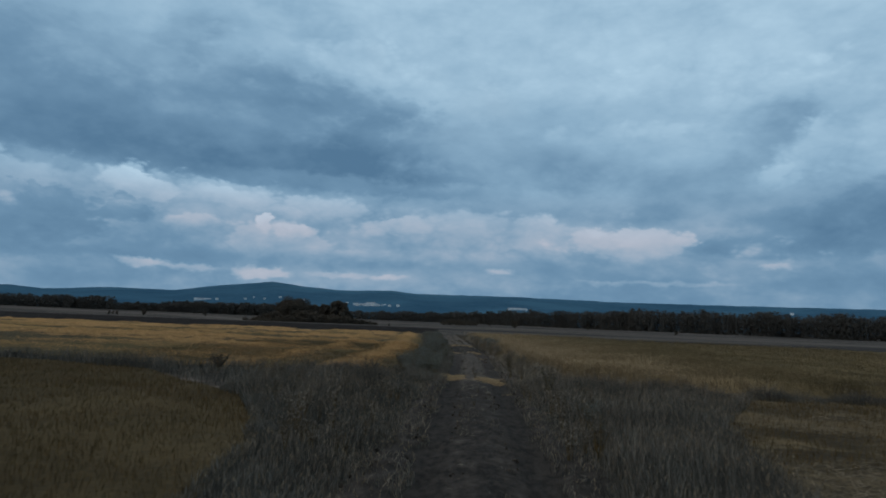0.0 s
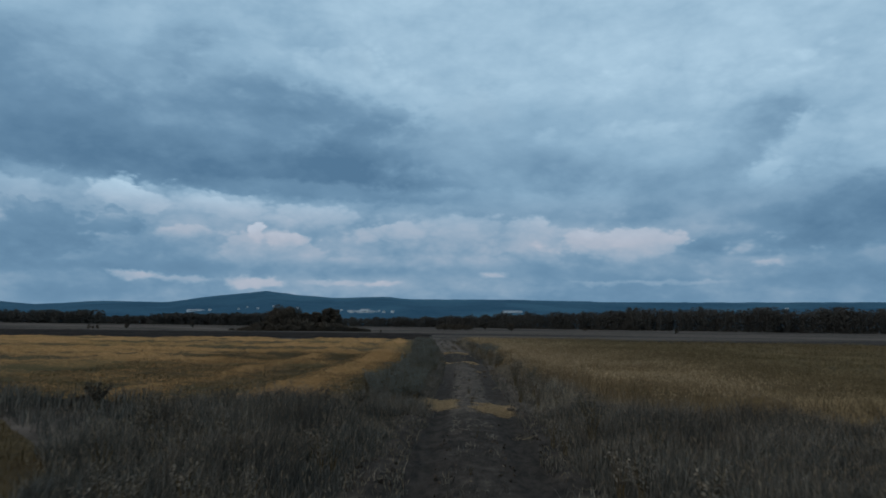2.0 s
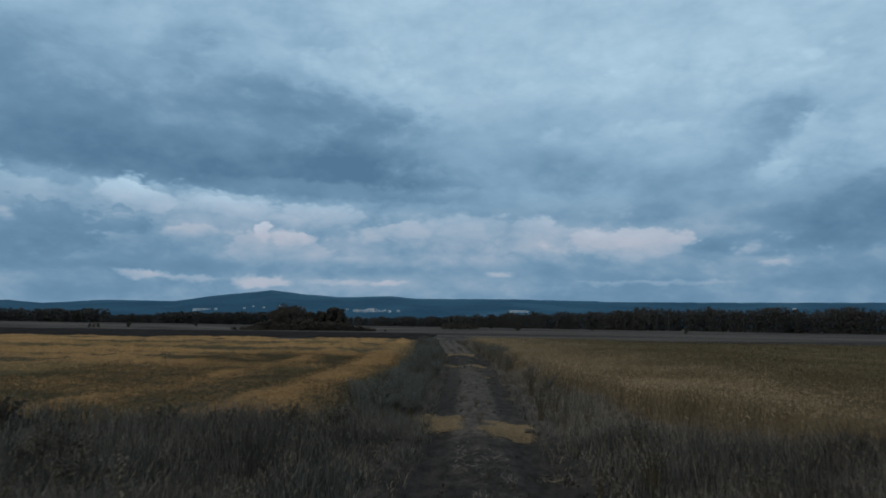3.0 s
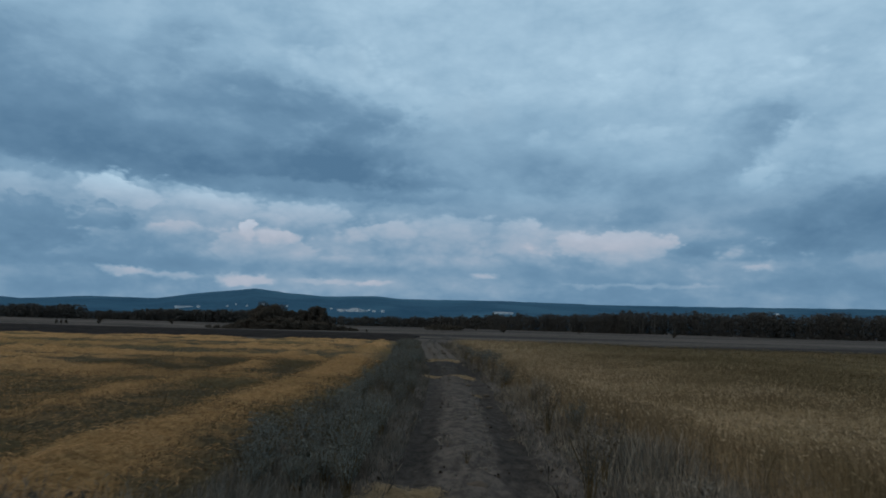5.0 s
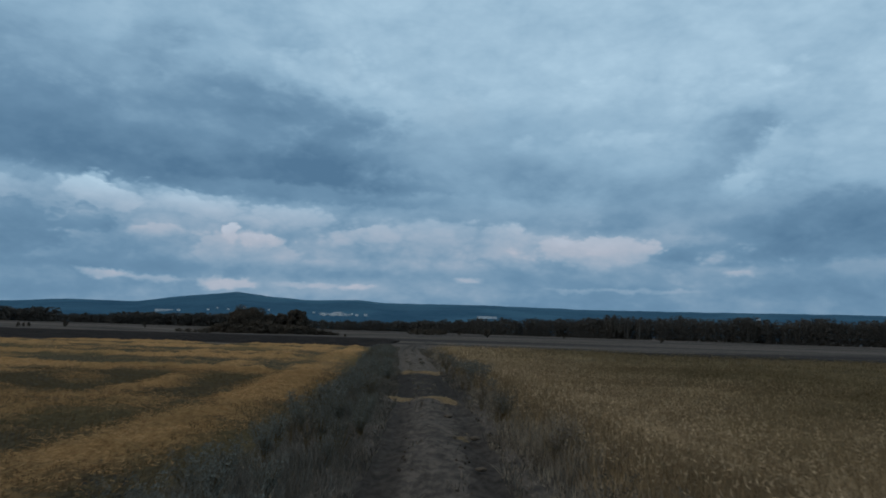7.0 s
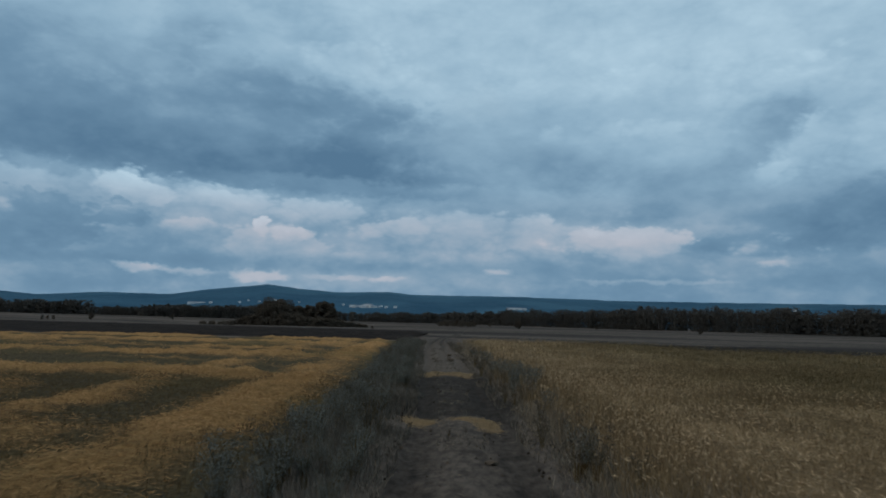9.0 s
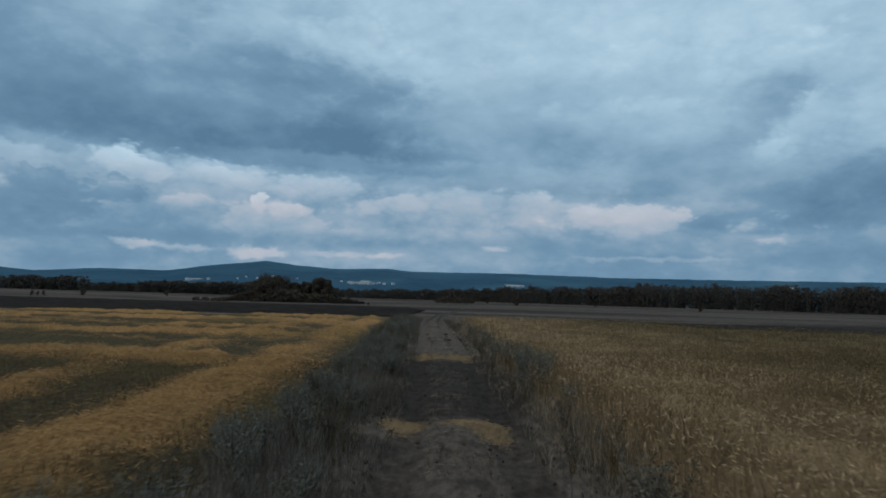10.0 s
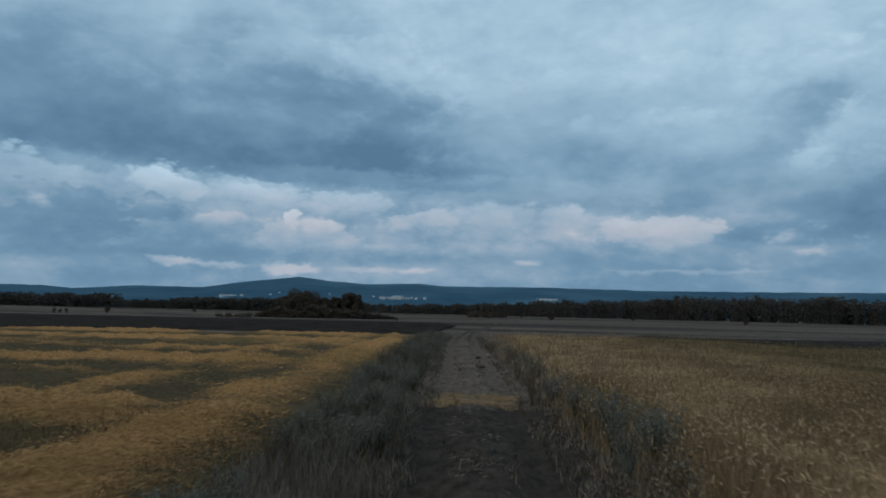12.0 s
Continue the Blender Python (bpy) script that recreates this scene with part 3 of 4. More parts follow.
def join(*pieces):
    """Several (verts, faces, material index) as one."""
    vs, fs, ms, k = [], [], [], 0
    for v, f, m in pieces:
        vs.append(v)
        fs.append(f + k)
        ms.append(np.full(len(f), m))
        k += len(v)
    return np.concatenate(vs), np.concatenate(fs), np.concatenate(ms)


def stuff(name, pieces, mats, label, category):
    v, f, m = join(*pieces)
    return tagged(new(name, np_mesh(name, v, f, mats, m)), label, category, kind="stuff")


def heads(rng, x, y, z, size, width, nod=0.75):
    """Ears or seed heads: a slim four-sided spindle that nods."""
    n = len(x)
    d, tip = rng.uniform(0, 2 * math.pi, n), rng.uniform(0.1, nod, n)
    ax = np.stack([np.cos(d) * np.sin(tip), np.sin(d) * np.sin(tip), np.cos(tip)], -1)
    s1 = np.stack([-np.sin(d), np.cos(d), np.zeros(n)], -1)
    s2 = np.cross(ax, s1)
    base = np.stack([x, y, z], -1)
    mid = base + ax * (size * 0.45)[:, None]
    w = (width / 2)[:, None]
    v = np.stack([base, mid + s1 * w, mid - s1 * w * 0.5 + s2 * w * 0.87, mid - s1 * w * 0.5 - s2 * w * 0.87, base + ax * size[:, None]], 1)
    f = np.array([[0, 1, 2], [0, 2, 3], [0, 3, 1], [4, 2, 1], [4, 3, 2], [4, 1, 3]])
    return v.reshape(-1, 3), (np.arange(n)[:, None, None] * 5 + f[None]).reshape(-1, 3)


def scatter(rng, n, x0, x1, y0, y1, keep):
    x, y = rng.uniform(x0, x1, n), rng.uniform(y0, y1, n)
    k = keep(x, y)
    return x[k], y[k]


def tufted(rng, x, y, scale, seed, floor=0.35):
    """Height factor: grass stands in tufts, with low spots between."""
    return np.clip(0.75 + 0.75 * hum(x, y, scale, seed, 3), floor, 1.5)


rng = np.random.default_rng(7)

# wheat
pieces = []
for n, x1, y0, y1, wd in ((56000, 13, 24.2, 46, 0.009), (46000, 16, 46, 66, 0.012), (40000, 34, 24.4, 66, 0.017), (26000, 40, 66, 103, 0.026)):
    x, y = scatter(rng, n, -2.5, x1, y0, y1, lambda a, b: (rng.uniform(0, 1, len(a)) < np.clip((a - wheat_edge(b) + 0.2) / 1.3, 0, 1)) & (b < wheat_far(a)))
    if wd == 0.017:
        k = x > 11
        x, y = x[k], y[k]
    h = (0.77 + 0.09 * hum(x, y, 0.5, 71)) * rng.uniform(0.82, 1.10, len(x)) * np.clip(0.75 + 0.25 * (x - wheat_edge(y)), 0.7, 1)
    s = wd / 0.009
    pieces.append((*blades(rng, x, y, np.zeros(len(x)) + 0.02, h, np.full(len(x), wd), 0.22, 0.28), 0))
    k = rng.uniform(0, 1, len(x)) < (0.72 if wd < 0.013 else 0.5)
    pieces.append((*heads(rng, x[k], y[k], h[k] - 0.03, rng.uniform(0.06, 0.095, k.sum()) * s ** 0.3, np.full(k.sum(), 0.014 * s ** 0.6), 1.9), 1))
    k = rng.uniform(0, 1, len(x)) < (0.35 if wd < 0.013 else 0.0)
    pieces.append((*blades(rng, x[k], y[k], h[k] * 0.45, h[k] * 0.48, np.full(k.sum(), wd * 1.3), 0.6, 0.8), 0))
stuff("wheat", pieces, [M_STEM, M_EAR], "ripe standing wheat with pale nodding ears", "wheat")


def left_verge(x, y):
    return (x > stubble_edge(y) + 0.55 * hum(y * 0 + 3.0, y, 0.45, 85, 3)) & (x < road_x(y) - 1.05 + 0.40 * hum(y * 0, y, 0.55, 86, 3))


# verge between track and cut field: grey-green wormwood and rank grass
pieces = []
for n, y0, y1, wd in ((140000, 25, 56, 0.007), (60000, 56, 84, 0.015), (24000, 84, 112, 0.03)):
    x, y = scatter(rng, n, -8.5, 0.5, y0, y1, left_verge)
    m = road_x(y) - 1.02
    mid = 1 - np.abs((x - (stubble_edge(y) + m) / 2) / ((m - stubble_edge(y)) / 2 + 0.01)) ** 2
    h = (0.15 + 0.37 * np.clip(mid, 0, 1)) * tufted(rng, x, y, 0.55, 81) * rng.uniform(0.6, 1.2, len(x))
    pick = rng.uniform(0, 1, len(x)) + 0.45 * hum(x, y, 0.6, 84, 2)
    z = np.zeros(len(x))
    for i, (lo, hi) in enumerate(((-9, 0.40), (0.40, 0.78), (0.78, 9))):
        k = (pick >= lo) & (pick < hi)
        pieces.append((*blades(rng, x[k], y[k], z[k], h[k] * (1.0, 0.9, 1.1)[i], np.full(k.sum(), wd * (1.0, 0.7, 0.6)[i]), 0.35, 0.5), i))
    k = rng.uniform(0, 1, len(x)) < 0.03
    pieces.append((*heads(rng, x[k], y[k], h[k] * 1.05, rng.uniform(0.04, 0.08, k.sum()), np.full(k.sum(), 0.012)), 3))
stuff("verge_grass", pieces, [M_WEED, M_OLIVE, M_DRY, M_SEED], "grey-green wormwood and rank grass on the verge", "grass")


def headland(x, y):
    left = (x > brown_edge(y) - 0.2) & (x < road_x(y) - 1.10 + 0.45 * hum(y * 0, y, 0.5, 87, 3)) & (y < np.minimum(26.5, stubble_near(x) + 0.8))
    return left


# headland: tall dry grass in tufts
pieces = []
for n, x0, y0, y1, wd, low in ((135000, -6.5, 6.0, 27, 0.009, 1.0), (45000, -26, 17, 33, 0.014, 1.0)):
    x, y = scatter(rng, n, x0, 0.0, y0, y1, lambda a, b: (headland(a, b) if x0 > -10 else (a < -6) & (b > np.interp(-a, [5, 11, 18, 26], [18.5, 25.2, 27.8, 29.5])) & (b < stubble_near(a) + 0.7)))
    road = np.clip((road_x(y) - 1.15 - x) / 1.2, 0.13, 1)
    h = (0.24 + 0.26 * np.clip((y - 8) / 14, 0, 1)) * road * tufted(rng, x, y, 0.8, 91, 0.25) * rng.uniform(0.6, 1.35, len(x))
    z = np.zeros(len(x))
    pick = rng.uniform(0, 1, len(x)) + 0.35 * hum(x, y, 0.5, 92, 2)
    for i, (a, b) in enumerate(((-9, 0.14), (0.14, 0.74), (0.74, 9))):
        k = (pick >= a) & (pick < b)
        pieces.append((*blades(rng, x[k], y[k], z[k], h[k] * (1.15 if i == 0 else 0.85), np.full(k.sum(), wd), 0.3, 0.45), i))
    k = rng.uniform(0, 1, len(x)) < 0.05
    pieces.append((*heads(rng, x[k], y[k], h[k] * 1.1, rng.uniform(0.05, 0.10, k.sum()), np.full(k.sum(), 0.013)), 3))
stuff("headland_grass", pieces, [M_DRY, M_OLIVE, M_WEED, M_SEED], "tall dry tufted grass and weeds on the headland", "grass")


def right_verge(x, y):
    c = road_x(y)
    wide = np.where(y < 23.5, np.interp(y, [0, 8, 16, 24], [3.2, 3.6, 5.2, 9.0]), np.interp(y, [23.5, 28, 33, 38], [5.6, 4.6, 3.4, 2.9]))
    return (x > c + 1.10 + 0.40 * hum(y * 0, y, 0.5, 88, 3)) & (x < c + wide) | ((y > 22.6) & (y < 24.6) & (x > 2) & (x < 30))


pieces = []
for n, x1, y0, y1, wd in ((190000, 12, 7, 25, 0.009), (14000, 30, 22.6, 24.6, 0.014), (60000, 6.0, 25, 38, 0.009), (100000, 3.8, 38, 56, 0.009), (70000, 3.4, 56, 98, 0.018)):
    x, y = scatter(rng, n, -3, x1, y0, y1, right_verge)
    side = np.clip((x - road_x(y) - 1.1) / 1.0, 0.14, 1)
    h = (np.where(y > 25, 0.40, 0.46) + 0.14 * hum(x, y, 0.3, 101)) * side * tufted(rng, x, y, 0.9, 102, 0.3) * rng.uniform(0.6, 1.35, len(x))
    z = np.zeros(len(x))
    pick = rng.uniform(0, 1, len(x)) + 0.4 * hum(x, y, 0.4, 103, 2)
    for i, (a, b) in enumerate(((-9, 0.20), (0.20, 0.74), (0.74, 9)) if y0 < 25 else ((-9, 0.58), (0.58, 0.80), (0.80, 9))):
        k = (pick >= a) & (pick < b)
        pieces.append((*blades(rng, x[k], y[k], z[k], h[k] * (1.15 if i == 0 else 0.85), np.full(k.sum(), wd), 0.3, 0.45), 4 if i == 0 and y0 > 24 else i))
    k = rng.uniform(0, 1, len(x)) < 0.06
    pieces.append((*heads(rng, x[k], y[k], h[k] * 1.1, rng.uniform(0.05, 0.10, k.sum()), np.full(k.sum(), 0.013)), 3))
stuff("roadside_grass", pieces, [M_DRY, M_OLIVE, M_WEED, M_SEED, M_HAY], "tall dry grey-brown grass with pale seed heads", "grass")

# low grass in the track's crown and along its rims
x, y = scatter(rng, 110000, -6, 2.2, 4, 110, lambda a, b: (np.abs(a - road_x(b)) < 1.6))
s = np.abs(x - road_x(y))
k = ((s > 1.0) | ((s < 0.45) & (hum(x, y, 0.55, 111) > -0.05))) & (hum(x, y, 1.2, 112) > -0.1)
x, y, s = x[k], y[k], s[k]
h = rng.uniform(0.04, 0.13, len(x)) * np.where(s > 1.0, 1.7, 0.9)
k = rng.uniform(0, 1, len(x)) < 0.55
stuff("track_grass", [(*blades(rng, x[k], y[k], np.full(k.sum(), 0.03), h[k], np.full(k.sum(), 0.012), 0.8, 1.2), 0), (*blades(rng, x[~k], y[~k], np.full((~k).sum(), 0.03), h[~k], np.full((~k).sum(), 0.012), 0.8, 1.2), 1)], [M_DRY, M_OLIVE], "thin low dry grass along the track", "grass")


def stalks(rng, x, y, z, length, w):
    """Straws lying at all angles, slightly raised: two crossed slim faces as one thin wedge."""
    n = len(x)
    a, t = rng.uniform(0, math.pi, n), rng.normal(0, 0.28, n)
    dx, dy, dz = np.cos(a) * length / 2, np.sin(a) * length / 2, np.sin(t) * length / 2
    wx, wy = -np.sin(a) * w / 2, np.cos(a) * w / 2
    v = np.stack([
        np.stack([x - dx - wx, y - dy - wy, z - dz], -1), np.stack([x - dx + wx, y - dy + wy, z - dz], -1),
        np.stack([x + dx + wx, y + dy + wy, z + dz], -1), np.stack([x + dx - wx, y + dy - wy, z + dz], -1),
        np.stack([x, y, z + w], -1)], 1)
    f = np.array([[0, 1, 4], [1, 2, 4], [2, 3, 4], [3, 0, 4]])
    return v.reshape(-1, 3), (np.arange(n)[:, None, None] * 5 + f[None]).reshape(-1, 3)


# loose straw on the swaths and cut stalks between them
pieces = []
for n, x0, y0, y1, ln, wd in ((120000, -14, 26, 60, 0.12, 0.008), (60000, -34, 26, 85, 0.17, 0.014)):
    x, y = scatter(rng, n, x0, -3, y0, y1, lambda a, b: (a < stubble_edge(b)) & (b > stubble_near(a)) & (rng.uniform(0.1, 1, len(a)) < swath(a, b)) & ((wd < 0.01) | (a < -12) | (b > 56)))
    pieces.append((*stalks(rng, x, y, stubble_z(x, y) + rng.uniform(0.0, 0.07, len(x)), rng.uniform(0.5, 1.4, len(x)) * ln, np.full(len(x), wd)), 0))
x, y = scatter(rng, 60000, -16, -3, 25.5, 60, lambda a, b: (a < stubble_edge(b)) & (b > stubble_near(a)) & (swath(a, b) < 0.6))
pieces.append((*blades(rng, x, y, stubble_z(x, y), rng.uniform(0.05, 0.13, len(x)), np.full(len(x), 0.008), 0.25, 0.3), 1))
stuff("straw_swaths", pieces, [M_STRAW, M_RUST], "golden cut straw lying loose on the stubble", "straw")

# brown stubble stems
x, y = scatter(rng, 38000, -20, -2.6, 6, 27, lambda a, b: a < brown_edge(b) - 0.1)
stuff("brown_stubble", [(*blades(rng, x, y, np.full(len(x), 0.04), rng.uniform(0.06, 0.17, len(x)), np.full(len(x), 0.012), 0.3, 0.4), 0)], [M_RUST], "short brown stubble stems", "stubble")

# cut corner east of the track, with straw on it
x, y = scatter(rng, 36000, 3.0, 26, 8, 24, lambda a, b: (a > road_x(b) + np.interp(b, [0, 8, 16, 24], [3.0, 3.4, 5.0, 8.6])) & (b < 22.9))
k = hum(x, y, 0.30, 121, 3) + rng.uniform(-0.25, 0.25, len(x)) > 0.32
pieces = [(*stalks(rng, x[k], y[k], rng.uniform(0.10, 0.20, k.sum()), rng.uniform(0.08, 0.22, k.sum()), np.full(k.sum(), 0.008)), 0)]
pieces.append((*blades(rng, x[~k], y[~k], np.full((~k).sum(), 0.06), rng.uniform(0.08, 0.22, (~k).sum()), np.full((~k).sum(), 0.012), 0.3, 0.4), 1))
stuff("corner_straw", pieces, [M_SEED, M_RUST], "dull yellow straw on the cut corner of the crop", "straw")


# clods of soil thrown up beside the wheel tracks
x, y = scatter(rng, 16000, -5, 2.4, 4, 80, lambda a, b: np.abs(a - road_x(b)) < 1.75)
s = np.abs(x - road_x(y))
k = (np.abs(s - 0.8) > 0.22) & (hum(x, y, 0.9, 131) + rng.uniform(-0.3, 0.3, len(x)) > 0.05)
x, y, s = x[k], y[k], s[k]
sz = rng.uniform(0.012, 0.035, len(x)) * rng.uniform(0.6, 1.4, len(x))
v, f = heads(rng, x, y, 0.015 + 0.03 * (s > 1.0) - sz * 0.3, sz * 1.8, sz * 2.2)
stuff("soil_clods", [(v, f, 0)], [M_CLOD], "crumbled dark soil clods on the track", "soil")


# crumbs of straw and dead grass along the crown and the rims of the track
x, y = scatter(rng, 60000, -5, 2.6, 3, 100, lambda a, b: np.abs(a - road_x(b)) < 1.9)
s = np.abs(x - road_x(y))
k = ((s < 0.42) | (s > 1.15)) & (hum(x, y, 1.1, 141, 3) + rng.uniform(-0.25, 0.25, len(x)) > 0.46)
x, y, s = x[k], y[k], s[k]
z = 0.045 + 0.03 * np.exp(-(s / 0.35) ** 2) + rng.uniform(-0.02, 0.04, len(x))
stuff("track_straw", [(*stalks(rng, x, y, z, rng.uniform(0.05, 0.16, len(x)), np.full(len(x), 0.009)), 0)], [M_CRUMB], "pale crumbs of straw and dead grass on the track", "straw")


def clod(seed, x, y, size):
    r = np.random.default_rng(seed)
    bm = bmesh.new()
    bmesh.ops.create_icosphere(bm, subdivisions=2, radius=size)
    for v in bm.verts:
        v.co = Vector((v.co.x * 1.5, v.co.y, v.co.z * 0.6)) * (1 + r.uniform(-0.18, 0.18))
        v.co.z += size * 0.35
    me = bpy.data.meshes.new("clod")
    bm.to_mesh(me)
    bm.free()
    me.materials.append(M_CLOD)
    root = tagged(new("earth_clod"), "dark clod of dried mud on the track", "clod", "mud clods on the track")
    part("clod", me, root)
    root.location = (x, y, 0.03)


for i, (x, y, size) in enumerate(((-0.71, 74.5, 0.13), (-0.95, 80.5, 0.10), (0.55, 45.2, 0.07), (1.02, 41.6, 0.07), (0.95, 38.4, 0.06), (0.35, 29.0, 0.09), (1.25, 26.6, 0.07))):
    clod(500 + i, x, y, size)


def straw_patch(x0, x1, y0, y1, n, seed, label, mat):
    """A strip of straw across the track: a thin ragged mat with loose stalks."""
    r = np.random.default_rng(seed)
    gx, gy = np.meshgrid(np.linspace(0, 1, 60), np.linspace(0, 1, 26))
    X, Y = x0 + (x1 - x0) * gx, y0 + (y1 - y0) * gy
    X, Y = X + 0.12 * hum(X, Y, 1.2, seed), Y + 0.22 * hum(X, Y, 0.9, seed + 1)
    edge = np.clip(np.minimum(np.minimum(gx, 1 - gx) * (x1 - x0), np.minimum(gy, 1 - gy) * (y1 - y0)) * 4, 0, 1)
    holes = hum(X, Y, 1.6, seed + 2, 3)
    S = X - road_x(Y)
    bed = 0.02 - 0.085 * np.exp(-((np.abs(S) - 0.80) / 0.24) ** 2) * 0.75 + 0.05 * np.exp(-(S / 0.35) ** 2) + 0.05 * np.exp(-((np.abs(S) - 1.35) / 0.2) ** 2)
    Z = bed - 0.07 + edge * (0.064 + 0.060 * holes - 0.05 * np.exp(-((S + 0.05) / 0.22) ** 2))
    i = np.arange(X.size).reshape(X.shape)
    f = np.stack([i[:-1, :-1], i[:-1, 1:], i[1:, 1:], i[:-1, :-1], i[1:, 1:], i[1:, :-1]], -1).reshape(-1, 3)
    v = np.stack([X, Y, Z], -1).reshape(-1, 3)
    k = r.integers(0, X.size, n)
    k = k[(edge.ravel()[k] > r.uniform(0, 0.8, n)) & (holes.ravel()[k] > r.uniform(-0.6, 0.1, n)[: len(k)])]
    sx, sy = X.ravel()[k] + r.normal(0, 0.10, len(k)), Y.ravel()[k] + r.normal(0, 0.10, len(k))
    st = stalks(r, sx, sy, Z.ravel()[k] + r.uniform(0.0, 0.05, len(k)), r.uniform(0.05, 0.16, len(k)), np.full(len(k), 0.0042))
    V, Fc, I = join((v, f, 0), (*st, 1))
    return tagged(new("straw_patch", np_mesh("straw_patch", V, Fc, [M_MAT, mat], I)), label, "straw", "straw strips on the track", "stuff")


M_MAT = earthy("straw_mat", (0.075, 0.058, 0.037), (0.250, 0.187, 0.110), 1.6, 16.0, bump=0.03)
straw_patch(-1.20, 0.02, 26.5, 28.9, 11000, 3, "flattened yellow straw across a wheel track", M_PALE)
straw_patch(0.12, 1.45, 25.7, 27.9, 11000, 6, "flattened yellow straw across a wheel track", M_PALE)
straw_patch(-1.28, -0.38, 48.6, 50.4, 9000, 4, "flattened yellow straw across a wheel track", M_PALE)
straw_patch(-0.28, 0.92, 48.5, 50.3, 11000, 7, "flattened yellow straw across a wheel track", M_PALE)
straw_patch(-1.95, 0.65, 62.5, 65.2, 9000, 5, "bleached straw strip across the track", M_PALE)
for i, (x0, x1, y0, y1) in enumerate(((-0.75, -0.15, 30.0, 30.5), (1.05, 1.45, 33.5, 33.9), (1.35, 1.75, 36.0, 36.5), (-1.0, 0.3, 59.6, 60.2), (0.55, 1.1, 41.5, 42.1), (-2.0, -1.2, 76.0, 77.0), (-0.3, 0.5, 81.0, 82.0), (1.0, 1.6, 22.0, 22.6))):
    straw_patch(x0, x1, y0, y1, 220, 11 + i, "thin pale wisp of straw on the soil", M_SEED)


# ---------------------------------------------------------------- trees and weeds
def tube(points, radii, sides=6):
    """A tapered limb along points."""
    pts, vs = [np.array(p, float) for p in points], []
    for i, (p, r) in enumerate(zip(pts, radii)):
        d = pts[min(i + 1, len(pts) - 1)] - pts[max(i - 1, 0)]
        d /= np.linalg.norm(d)
        s = np.cross(d, (0.3, 1.0, 0.1))
        s /= np.linalg.norm(s)
        q = np.cross(d, s)
        for k in range(sides):
            a = 2 * math.pi * k / sides
            vs.append(p + r * (math.cos(a) * s + math.sin(a) * q))
    fs = []
    for i in range(len(pts) - 1):
        for k in range(sides):
            a, b = i * sides + k, i * sides + (k + 1) % sides
            fs += [(a, b, b + sides), (a, b + sides, a + sides)]
    return np.array(vs), np.array(fs)


def leaf_cloud(r, centres, sizes, count, leaf):
    """Leaf sprays about clump centres: folded diamonds at all angles."""
    c = r.integers(0, len(centres), count)
    d = r.normal(0, 1, (count, 3))
    d /= np.linalg.norm(d, axis=1)[:, None]
    p = centres[c] + d * (sizes[c] * r.uniform(0.35, 1.0, count) ** 0.6)[:, None] * np.array([1, 1, 0.8])
    u = r.normal(0, 1, (count, 3))
    u /= np.linalg.norm(u, axis=1)[:, None]
    w = np.cross(u, d)
    w /= np.linalg.norm(w, axis=1)[:, None] + 1e-6
    s = (leaf * r.uniform(0.6, 1.4, count))[:, None]
    v = np.stack([p - u * s, p + w * s * 0.5 + d * s * 0.2, p + u * s, p - w * s * 0.5 + d * s * 0.2], 1)
    f = np.array([[0, 1, 2], [0, 2, 3]])
    return v.reshape(-1, 3), (np.arange(count)[:, None, None] * 4 + f[None]).reshape(-1, 3)


def tree_shape(seed, height, spread, bare, clumps, leaves, leaf, limbs=True):
    """Trunk with limbs, and a crown of leaf clumps at the limb ends."""
    r = np.random.default_rng(seed)
    lean = r.normal(0, 0.04 * height, 2)
    top = np.array([lean[0], lean[1], height * 0.85])
    wood = [(*tube([(0, 0, -0.2), top * 0.35, top * 0.7, top], np.array([0.035, 0.028, 0.017, 0.006]) * height * (1.0 if limbs else 0.45)), 0)]
    centres, sizes = [], []
    for i in range(clumps):
        z = bare + (0.97 - bare) * (i + r.uniform(0, 1)) / clumps
        a = i * 2.4 + r.uniform(-0.5, 0.5)
        bulge = math.sin(math.pi * min(1, 0.22 + 0.66 * (z - bare) / (1 - bare))) ** 0.6
        d = spread * bulge * r.uniform(0.45, 1.0)
        end = np.array([math.cos(a) * d + lean[0] * z, math.sin(a) * d + lean[1] * z, z * height])
        root = top * max(0.15, z - 0.18)
        if limbs:
            wood.append((*tube([root, (root + end) / 2 + (0, 0, 0.03 * height), end], np.array([0.011, 0.007, 0.003]) * height, 4), 0))
        centres.append(end)
        sizes.append(spread * r.uniform(0.30, 0.52))
    v, f, _ = join(*wood)
    return (v, f), leaf_cloud(r, np.array(centres), np.array(sizes), leaves, leaf)


def tree(seed, height, spread, bare, clumps, leaves, leaf, label, category, group, leaf_mat, name="tree"):
    (v, f), (lv, lf) = tree_shape(seed, height, spread, bare, clumps, leaves, leaf)
    root = tagged(new(name), label, category, group)
    part("trunk", np_mesh("trunk", v, f, [M_BARK]), root)
    tagged(part("crown", np_mesh("crown", lv, lf, [leaf_mat]), root), kind="stuff")
    return root


def spread_out(kinds, rows):
    """Copies of the kinds at (kind, pose) rows; the models themselves take the first row of their kind."""
    first = {}
    for k, m in rows:
        if k in first:
            copy_thing(kinds[k], m)
        else:
            first[k] = m
    for k, m in first.items():
        kinds[k].matrix_basis = m


# grove beside the ploughed strip
GROVE = "grove behind the ploughed strip"
